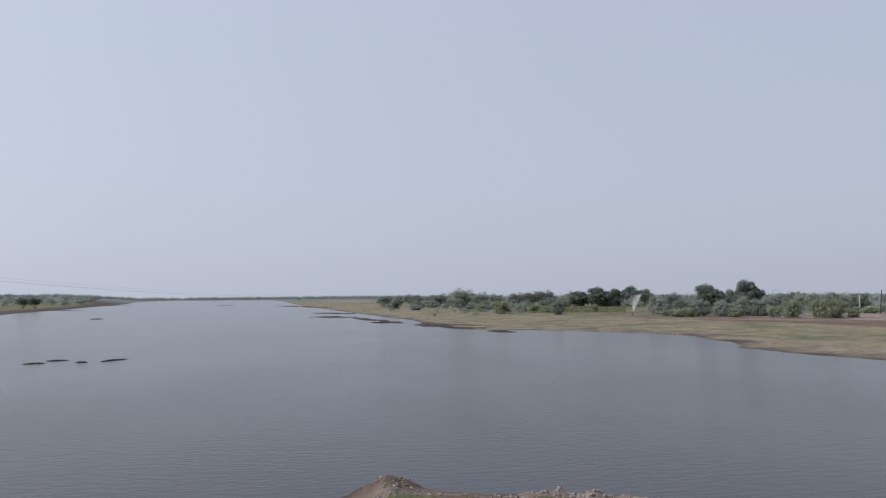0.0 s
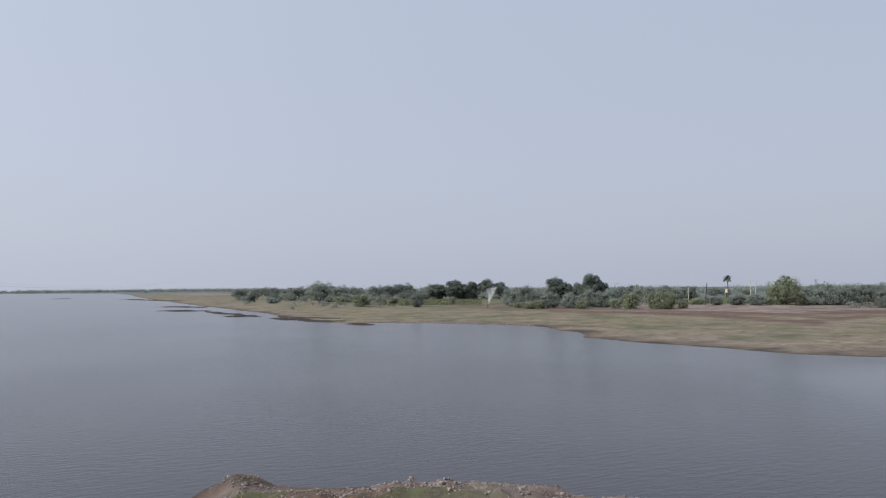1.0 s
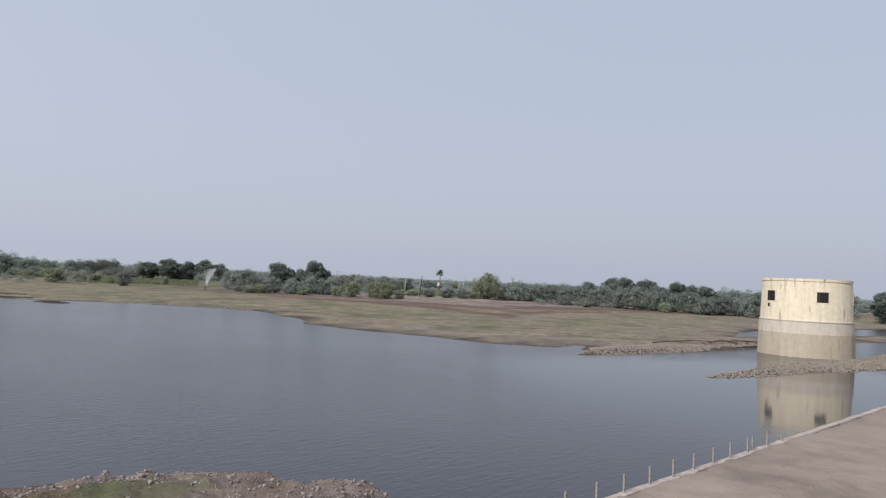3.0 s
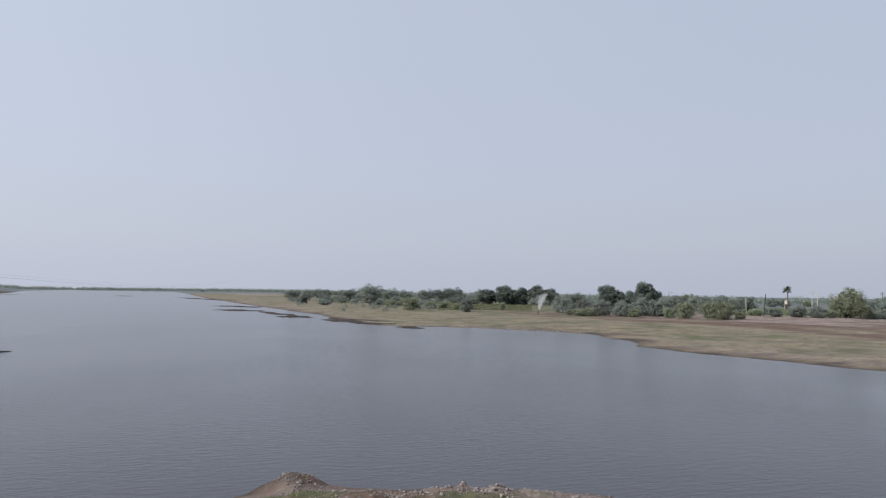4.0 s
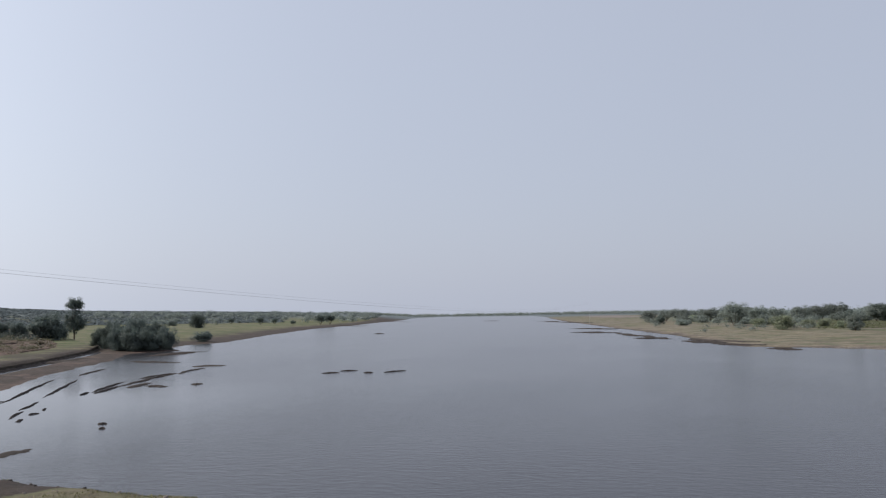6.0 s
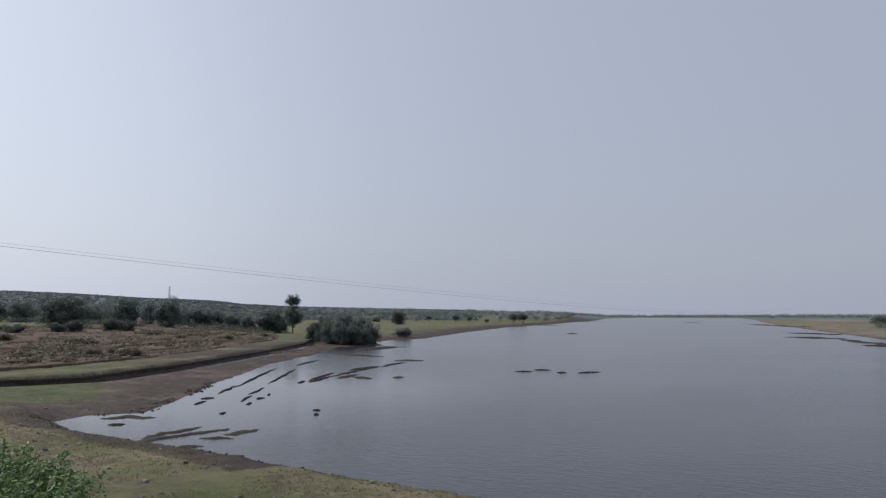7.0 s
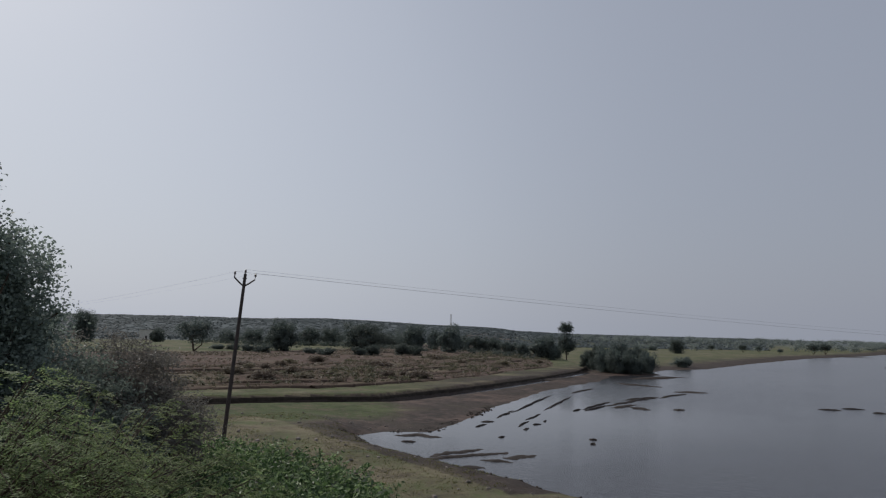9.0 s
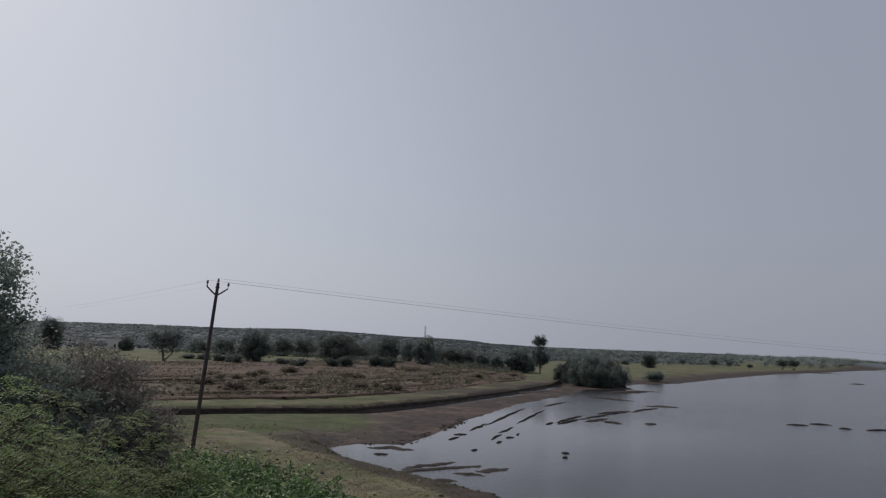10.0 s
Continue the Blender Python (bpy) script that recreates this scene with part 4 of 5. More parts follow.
# dark soil of the ditch bank, with the face's shade in its colour
CUT_EARTH = mottled("cut_earth", (0.020, 0.017, 0.013), (0.062, 0.050, 0.040), 1.6, 0.95, 0.1, relief=0.05)
TERRACE_EARTH = mottled("terrace_earth", (0.055, 0.041, 0.032), (0.135, 0.098, 0.074), 1.2, 0.95, 0.1, relief=0.05)
cut_bank(0.2, 1.0, 122, "dark eroded earth bank along the ditch", 101, CUT_EARTH)
for k, (edge, tall) in enumerate(((8.5, 0.32), (10.6, 0.16), (12.5, 0.34), (17.0, 0.4), (20.0, 0.22), (23.0, 0.46), (27.5, 0.24))):
    cut_bank(edge, tall, 150, "brown earth face of a field terrace", 102 + k, TERRACE_EARTH)


# ---- near vegetation on the bank ----
def fronds(bases, ways, rng, length, leaflet, pairs):
    """Feathery leaves: leaflets in two rows along a drooping rib."""
    n = len(bases)
    d = ways / np.linalg.norm(ways, axis=1, keepdims=True)
    side = np.cross(d, (0, 0, 1)) + rng.normal(size=(n, 3)) * 0.25
    side /= np.linalg.norm(side, axis=1, keepdims=True)
    L = length * rng.uniform(0.6, 1.3, n)
    rows = []
    for k in range(pairs):
        u = (k + 0.6) / pairs
        p = bases + d * (L * u)[:, None] + np.array([0, 0, -0.35]) * (L * u * u)[:, None]
        for s in (-1, 1):
            w = (side * s + d * 0.45 + rng.normal(size=(n, 3)) * 0.15) * (leaflet * (1 - 0.5 * abs(u - 0.45)))
            up = np.cross(d, side) * leaflet * 0.16
            t = d * leaflet * 0.2
            rows.append(np.stack([p, p + w * 0.5 + t + up, p + w, p + w * 0.5 - t + up], 1))
    v = np.concatenate(rows, 0).reshape(-1, 3)
    return v, np.arange(len(v)).reshape(-1, 4)


def spray_bush(name, seed, az, r, tall, wide, mat, label, twigs=60, per=150, leaf=0.11, slim=0.4, droop=0.35, feather=False, heart=0):
    """A near bush: arching twigs from one foot, each set with small leaves."""
    rng = np.random.default_rng(seed)
    root = new(name)
    paths, pts, ways = [], [], []
    for k in range(twigs):
        a, out = rng.uniform(0, 2 * math.pi), wide / 2 * rng.uniform(0.1, 1.0) ** 0.55
        top = tall * (1 - 0.55 * (out / (wide / 2)) ** 2) * rng.uniform(0.7, 1.1)
        tip = np.array([math.cos(a) * out, math.sin(a) * out, top])
        mid = np.array([tip[0] * 0.45, tip[1] * 0.45, top * 0.72]) + rng.normal(size=3) * 0.12
        end = tip + np.array([math.cos(a), math.sin(a), -0.5]) * rng.uniform(0.2, 0.7)
        foot = np.array([math.cos(a) * 0.25, math.sin(a) * 0.25, -0.1])
        paths.append([(*foot, 0.035), (*mid, 0.02), (*tip, 0.009), (*end, 0.003)])
        u = rng.uniform(0.0, 1.0, per)[:, None]
        low, high = mid + (tip - mid) * u, tip + (end - tip) * u
        line = np.where(rng.uniform(size=(per, 1)) < 0.55, low, high)
        pts.append(line + rng.normal(size=(per, 3)) * (np.array([0.1, 0.1, 0.05]) if feather else np.array([0.24, 0.24, 0.12])))
        ways.append(np.array([math.cos(a), math.sin(a), 0.1]) * 0.8 + rng.normal(size=(per, 3)) * (0.7, 0.7, 0.25))
    v, f = tube_data(paths, 4)
    mesh_object("stem", v, f, BARK, root)
    if feather:
        v, q = fronds(np.vstack(pts), np.vstack(ways), rng, 0.3, leaf, 5)
    else:
        v, q = leaves(np.vstack(pts), rng, leaf, slim, droop)
    if heart:
        c = np.vstack(pts)[rng.integers(0, twigs * per, heart)] * (0.8, 0.8, 0.72)
        v, q = joined(leaves(c, rng, 0.5, 0.8, 0.0), (v, q))
    quads_object("foliage", v, q, mat, root)
    tagged(root, label, "bush")
    return stand(root, az, r, copy=False)


spray_bush("acacia_bush", 51, -87.0, 14.0, 4.4, 7.6, NEAR_ACACIA, "feathery green acacia bush on the bank", 230, 20, 0.068, feather=True)
spray_bush("acacia_bush", 52, -80.5, 15.5, 2.9, 5.0, NEAR_ACACIA, "low feathery acacia bush below the bank", 170, 18, 0.068, feather=True)
spray_bush("acacia_bush", 53, -92.5, 12.0, 3.4, 5.0, NEAR_ACACIA, "spreading acacia bush with pale tips", 160, 17, 0.068, feather=True)
spray_bush("thorn_bush", 54, -84.7, 30.0, 6.3, 8.6, DRY_TWIG, "dark fine-twigged thorn bush behind the acacia", 260, 200, 0.17, slim=0.24, heart=5000)
spray_bush("thorn_bush", 55, -87.5, 27.0, 5.9, 7.0, BANK_LEAF, "dark thorn bush in the shade of a tree", 230, 170, 0.14, heart=2000)
spray_bush("bare_shrub", 56, -78.8, 36.0, 2.9, 3.0, DRY_TWIG, "thin bare shrub beside the steel pole", 70, 140, 0.12, slim=0.12)


def bank_tree():
    """The tall broad-leaved tree on the bank."""
    rng = np.random.default_rng(57)
    root = new("bank_tree")
    p1, c1 = crown_points(rng, 32000, 150, (2.6, 2.6, 3.2), (-0.4, 0.9, 6.9), 0.1)
    p0, c0 = crown_points(rng, 20000, 90, (2.2, 2.1, 3.4), (-0.4, -0.9, 9.6), 0.1)
    p2, c2 = crown_points(rng, 26000, 110, (3.4, 3.4, 3.6), (0.5, 0.7, 3.9), 0.1)
    v, f = limbs(rng, 1, np.vstack([c0[:8], c1[:16], c2[:8]]), 12.5, 0.24)
    mesh_object("trunk", v, f, BARK, root)
    p3 = np.vstack([crown_points(rng, 5000, 60, (1.8, 1.9, 2.8), (-0.4, 0.6, 6.9), 0.0)[0], crown_points(rng, 4000, 50, (1.6, 1.5, 2.8), (-0.4, -0.9, 9.4), 0.0)[0], crown_points(rng, 5000, 50, (2.3, 2.4, 2.4), (0.5, 0.3, 3.8), 0.0)[0]])
    quads_object("crown", *joined(leaves(p3, rng, 0.3, 0.8, 0.2), leaves(np.vstack([p0, p1, p2]), rng, 0.13, 0.7, 0.3)), BANK_LEAF, root)
    tagged(root, "tall dark broad-leaved tree on the bank", "tree")
    return stand(root, -93.6, 27.0, copy=False)


bank_tree()


def weed_patch():
    """A dense patch of knee-high to waist-high broad-leaved weeds."""
    rng = np.random.default_rng(61)
    root = new("weed_patch")
    pts, paths = [], []
    rim = [(-41.0, 4.0), (-36.0, 10.0), (-33.0, 11.6), (-26.0, 12.2), (-21.5, 11.4), (-18.6, 9.0), (-16.0, 5.5), (-15.0, 2.5), (-22.0, 1.0), (-32.0, 1.0)]
    spots = rng.uniform((-41, 1), (-14, 12.5), (2600, 2))
    spots = spots[inside_depth(spots[:, 0], spots[:, 1], rim) > 0.1][:1500]
    z = relief(spots[:, 0], spots[:, 1])[0]
    for (x, y), g in zip(spots, z):
        tall = rng.uniform(0.95, 1.6)
        bend = rng.normal(size=2) * 0.12
        paths.append([(x, y, g - 0.05, 0.012), (x + bend[0], y + bend[1], g + tall, 0.004)])
        n = 36
        u = rng.uniform(0.2, 1.0, n)[:, None]
        pts.append(np.array([x, y, g]) + u * np.array([bend[0], bend[1], tall]) + rng.normal(size=(n, 3)) * (0.09, 0.09, 0.03))
    v, f = tube_data(paths, 3)
    mesh_object("stem", v, f, CROP_LEAF, root)
    v, q = leaves(np.vstack(pts), rng, 0.2, 0.4, 0.25)
    quads_object("foliage", v, q, CROP_LEAF, root)
    return tagged(root, "dense patch of broad-leaved green weeds on the bank", "plants", kind="stuff")


weed_patch()


def turf():
    """Short dry tufts along the near bank and the mound."""
    rng = np.random.default_rng(63)
    s = np.vstack([rng.uniform((-62, 10), (-12, 22), (9000, 2)), rng.uniform((-12, 15), (12, 27), (3500, 2))])
    z, a, b, t = relief(s[:, 0], s[:, 1])
    keep = (a > 0.5) & (z < 1.6) & (fractal(s[:, 0], s[:, 1], 4.0, 71) > np.where(s[:, 0] < -12, 0.42, 0.55))
    s, z = s[keep], z[keep]
    n = 5
    p = np.repeat(np.column_stack([s, z - 0.02]), n, 0)
    p[:, :2] += rng.normal(size=(len(p), 2)) * 0.06
    d = np.column_stack([rng.normal(size=(len(p), 2)) * 0.5, np.ones(len(p))]) * rng.uniform(0.03, 0.09, (len(p), 1))
    w = np.column_stack([rng.normal(size=(len(p), 2)), np.zeros(len(p))]) * 0.012
    v = np.stack([p - w, p + w, p + d + w * 0.2, p + d - w * 0.2], 1).reshape(-1, 3)
    return tagged(quads_object("grass", v, np.arange(len(v)).reshape(-1, 4), GRASS), "short dry grass tufts on the near bank", "grass", kind="stuff")


turf()


def dead_twigs():
    """Pale broken twigs and roots strewn over the dug earth."""
    rng = np.random.default_rng(65)
    s = rng.uniform((-8, 18.5), (11, 25), (420, 2))
    s = s[(relief(s[:, 0], s[:, 1])[1] > 0.8)][:50]
    paths = []
    for x, y in s:
        a, L = rng.uniform(0, 6.28), rng.uniform(0.1, 0.35)
        p = [(x + L * u * math.cos(a) + rng.normal() * 0.03, y + L * u * math.sin(a) + rng.normal() * 0.03) for u in (0, 0.5, 1)]
        paths.append([(px, py, height(px, py) + 0.02 + 0.03 * k * rng.random(), 0.007 - 0.002 * k) for k, (px, py) in enumerate(p)])
    v, f = tube_data(paths, 4)
    return tagged(mesh_object("dead_twigs", v, f, PALE_POST), "pale dead twigs strewn over the dug earth", "twigs", kind="stuff")


dead_twigs()


# ---- mud bars in the shallows ----
def mud_bar(x0, y0, x1, y1, wide, seed, tall=0.16):
    """A low uneven ridge of wet mud that breaks the water."""
    rng = np.random.default_rng(seed)
    x0, y0, x1, y1 = x0 - 0.1 * (x1 - x0), y0 - 0.1 * (y1 - y0), x1 + 0.1 * (x1 - x0), y1 + 0.1 * (y1 - y0)
    length = math.hypot(x1 - x0, y1 - y0)
    n, m = max(14, min(110, int(length / 0.16))), 7
    u = np.linspace(0, 1, n)
    side = np.array([-(y1 - y0), x1 - x0]) / max(length, 0.01)
    wob = np.convolve(rng.normal(size=n + 10), np.ones(11) / 11, 'valid') * 1.6
    girth = wide * (0.35 + 0.65 * np.sin(math.pi * np.clip(u, 0.03, 0.97)) ** 0.5) * (1 + 0.45 * np.convolve(rng.normal(size=n + 4), np.ones(5) / 5, 'valid'))
    girth = np.maximum(girth, 0.03)
    verts = []
    for k in range(n):
        c = np.array([x0 + (x1 - x0) * u[k], y0 + (y1 - y0) * u[k]]) + side * wob[k] * wide * 0.45
        for s in range(m):
            w = -1 + 2 * s / (m - 1)
            p = c + side * w * girth[k] * 0.5
            verts.append((p[0], p[1], -0.12 + (tall + 0.12) * (1 - w * w) ** 0.7 * math.sin(math.pi * min(max(u[k], 0.02), 0.98)) ** 0.35 * rng.uniform(0.9, 1.15)))
    faces = [(k * m + s, (k + 1) * m + s, (k + 1) * m + s + 1, k * m + s + 1) for k in range(n - 1) for s in range(m - 1)]
    vv = np.array(verts)
    lift = np.array([1 - (-1 + 2 * (k % m) / (m - 1)) ** 2 for k in range(len(vv))]) * tall * 0.6
    vv[:, 2] = np.maximum(vv[:, 2], np.minimum(relief(vv[:, 0], vv[:, 1])[0], 0.3) + lift - 0.02)
    ob = mesh_object("mud_bar", vv, faces, MUD, smooth=True)
    return tagged(ob, "low dark bar of wet mud breaking the shallow water", "mud bar", "mud bars in the shallows", "structure")


BAY_BARS = [(-54.0, 38.9, -58.7, 44.5, 0.7), (-57.8, 43.8, -73.0, 61.5, 0.6), (-58.2, 48.3, -69.7, 61.8, 0.6), (-75.3, 67.2, -80.9, 76.2, 1.1), (-47.7, 36.6, -50.4, 39.8, 0.5), (-51.4, 40.4, -55.0, 44.9, 0.5),
            (-45.9, 35.7, -46.3, 36.8, 0.8), (-48.1, 38.6, -48.3, 39.5, 0.7), (-49.6, 40.9, -50.1, 41.8, 0.5), (-49.1, 33.2, -50.3, 35.2, 0.5), (-51.8, 35.8, -51.8, 37.0, 1.2), (-43.2, 31.3, -43.1, 31.9, 0.7)]
POINT_BARS = [(-55.8, 50.0, -56.9, 52.0, 0.5), (-56.8, 52.2, -62.1, 61.2, 0.7), (-55.5, 51.4, -58.8, 57.6, 0.7), (-58.8, 57.6, -65.1, 72.7, 1.4), (-63.5, 65.5, -65.2, 69.7, 1.1), (-64.4, 68.7, -65.2, 72.5, 1.3),
            (-64.2, 72.0, -67.7, 80.7, 1.7), (-56.6, 56.5, -58.1, 61.3, 2.0), (-56.2, 58.3, -53.2, 58.3, 2.0), (-71.1, 83.1, -68.2, 86.4, 6.0), (-52.4, 61.0, -51.6, 61.8, 2.8), (-39.1, 36.5, -38.9, 37.0, 1.0),
            (-37.5, 35.0, -37.1, 35.2, 0.7), (-102.5, 82.6, -103.9, 92.8, 5.3), (-90.6, 90.7, -79.9, 90.1, 3.0), (-99.3, 106.2, -102.1, 118.5, 5.5)]
NEAR_BARS = [(-38.0, 22.4, -39.0, 27.1, 1.1), (-36.6, 20.7, -37.6, 27.7, 1.2), (-35.5, 24.4, -34.0, 25.7, 0.9), (-35.6, 26.1, -35.1, 28.5, 1.8), (-34.2, 21.7, -33.1, 23.1, 1.4), (-47.4, 25.0, -45.2, 27.6, 2.8),
            (-44.6, 24.0, -43.8, 24.7, 1.0), (-29.0, 21.2, -27.2, 21.8, 0.7)]
LAKE_BARS = [(-45.6, 76.4, -43.8, 77.5, 0.8), (-45.0, 79.9, -43.2, 81.0, 0.4), (-40.7, 77.9, -39.6, 78.2, 0.8), (-38.3, 78.8, -36.9, 82.0, 0.7), (-121.1, 241.5, -117.4, 241.3, 5.0), (-133.3, 574.9, -81.3, 466.2, 12.0),
             (-57.4, 306.5, -38.1, 292.3, 9.0), (-43.9, 250.4, -32.6, 241.0, 10.0), (-30.4, 233.6, -15.8, 194.6, 4.0), (-19.6, 191.5, -10.7, 187.3, 6.0), (-6.1, 173.4, 0.8, 158.3, 4.0), (-5.3, 180.5, 7.0, 163.0, 3.0),
             (8.5, 139.8, 13.0, 135.8, 3.5), (0.0, 156.5, 8.0, 151.0, 4.0), (-413.1, 784.8, -306.3, 676.3, 20.0), (-243.7, 425.0, -222.0, 428.1, 9.0), (-207.6, 651.9, -195.9, 646.8, 14.0)]
for k, b in enumerate(BAY_BARS + POINT_BARS + NEAR_BARS + LAKE_BARS):
    off = math.hypot(b[0], b[1])
    mud_bar(*b[:4], b[4] * (0.8 if off > 125 else 0.5 if off > 48 else 0.85), 200 + k, 0.08 if off < 48 else 0.1 if off < 70 else 0.13 if off < 130 else 0.25)


# ---- stones ----
def stones(name, label, spots, sizes, seed, mat=None):
    """Loose angular stones as one mass, each a jittered block."""
    rng = np.random.default_rng(seed)
    block = np.array([(-1, -1, -1), (1, -1, -1), (1, 1, -1), (-1, 1, -1), (-0.8, -0.8, 1), (0.8, -0.8, 1), (0.8, 0.8, 1), (-0.8, 0.8, 1)], float) * 0.5
    face = np.array([(0, 3, 2, 1), (4, 5, 6, 7), (0, 1, 5, 4), (1, 2, 6, 5), (2, 3, 7, 6), (3, 0, 4, 7)])
    n = len(spots)
    v = block[None] * rng.uniform(0.55, 1.3, (n, 8, 3)) * (np.asarray(sizes)[:, None] * rng.uniform(0.7, 1.3, (n, 3)) * (1, 1, 0.7))[:, None, :]
    a = rng.uniform(0, 6.28, n)
    c, s = np.cos(a)[:, None], np.sin(a)[:, None]
    x, y = v[..., 0] * c - v[..., 1] * s, v[..., 0] * s + v[..., 1] * c
    tip = rng.normal(size=(n, 1)) * 0.3
    v = np.stack([x, y, v[..., 2] + x * tip], -1)
    z = relief(spots[:, 0], spots[:, 1])[0]
    v += np.column_stack([spots, z + np.asarray(sizes) * 0.12])[:, None, :]
    q = (face[None] + 8 * np.arange(n)[:, None, None]).reshape(-1, 4)
    return tagged(quads_object(name, v.reshape(-1, 3), q, mat or STONE), label, "stones", kind="stuff")


rng_s = np.random.default_rng(81)
s = rng_s.uniform((50, 50.5), (92, 58.5), (9000, 2))
dep = relief(s[:, 0], s[:, 1])
s = s[(dep[2] > -0.2) & (np.abs(s[:, 1] - 54.4 + (s[:, 0] - 70) * -0.06) < 2.4 * np.clip((s[:, 0] - 49) / 8, 0.2, 1))]
stones("stone_spit", "low spit of loose tan stones beside the intake tower", s, rng_s.uniform(0.05, 0.17, len(s)), 82)
s = rng_s.uniform((50, 34.5), (100, 45), (9000, 2))
s = s[relief(s[:, 0], s[:, 1])[1] > -0.2]
stones("stone_bank", "bank of loose tan stones in front of the intake tower", s, rng_s.uniform(0.05, 0.17, len(s)), 83)
s = rng_s.uniform((-10, 16), (12, 27.5), (26000, 2))
w = relief(s[:, 0], s[:, 1])
crest = np.exp(-((s[:, 0] - 4.6) / 3.0) ** 2 - ((s[:, 1] - 24.2) / 0.7) ** 2) + np.exp(-((s[:, 0] - 10) / 1.4) ** 2 - ((s[:, 1] - 19.4) / 1.2) ** 2) + np.exp(-((s[:, 0] + 2.1) / 0.8) ** 2 - ((s[:, 1] - 25.9) / 0.8) ** 2)
s = s[(w[1] > 0.05) & (fractal(s[:, 0], s[:, 1], 1.0, 91) * 0.6 + fractal(s[:, 0], s[:, 1], 5.0, 92) * 0.4 + 0.22 * crest > 0.53)][:7000]
stones("mound_stones", "angular pinkish rubble and clods scattered over the dug earth", s, 0.018 + 0.045 * rng_s.uniform(0, 1, len(s)) ** 2 + 0.08 * rng_s.uniform(0, 1, len(s)) ** 20, 84, CLOD)
s = rng_s.uniform((-9, 17.5), (12, 27), (14000, 2))
w = relief(s[:, 0], s[:, 1])
crest = np.exp(-((s[:, 0] - 4.0) / 2.6) ** 2 - ((s[:, 1] - 23.7) / 0.55) ** 2) + np.exp(-((s[:, 0] - 10.2) / 1.5) ** 2 - ((s[:, 1] - 19.4) / 1.0) ** 2) + 0.5 * np.exp(-((s[:, 0] + 1.8) / 1.0) ** 2 - ((s[:, 1] - 25.4) / 0.8) ** 2)
s = s[(w[1] > 0.1) & (crest * 0.55 + 0.03 > rng_s.uniform(0, 1, len(s)))][:900]
stones("crest_rubble", "grey-pink clods and broken rock along the crest of the dug earth", s, 0.03 + 0.11 * rng_s.uniform(0, 1, len(s)) ** 3, 87, CLOD)
s = rng_s.uniform((-62, 12), (-14, 30), (700, 2))
s = s[relief(s[:, 0], s[:, 1])[1] > 0.1]
stones("bank_stones", "scattered pale stones along the western shore", s, 0.04 + 0.2 * rng_s.uniform(0, 1, len(s)) ** 8, 85)
s = np.column_stack([rng_s.uniform(16, 41, 260), np.zeros(260)])
s[:, 1] = np.interp(s[:, 0], [11.8, 22.9, 30.7, 37.9, 41.5], [144.2, 141.0, 134.2, 127.8, 118.5]) + rng_s.normal(size=260) * 0.5
stones("shore_stones", "line of pale stones along the waterline", s, rng_s.uniform(0.08, 0.3, 260), 86)


s = rng_s.uniform((-64, 14), (-12, 62), (60000, 2))
dep = relief(s[:, 0], s[:, 1])[1]
s = s[(dep > -0.35) & (dep < 1.1) & (fractal(s[:, 0], s[:, 1], 2.0, 93) > 0.5)][:1900]
stones("shore_clods", "dark wet clods and pebbles along the muddy waterline", s, 0.035 + 0.12 * rng_s.uniform(0, 1, len(s)) ** 4, 88, MUD)


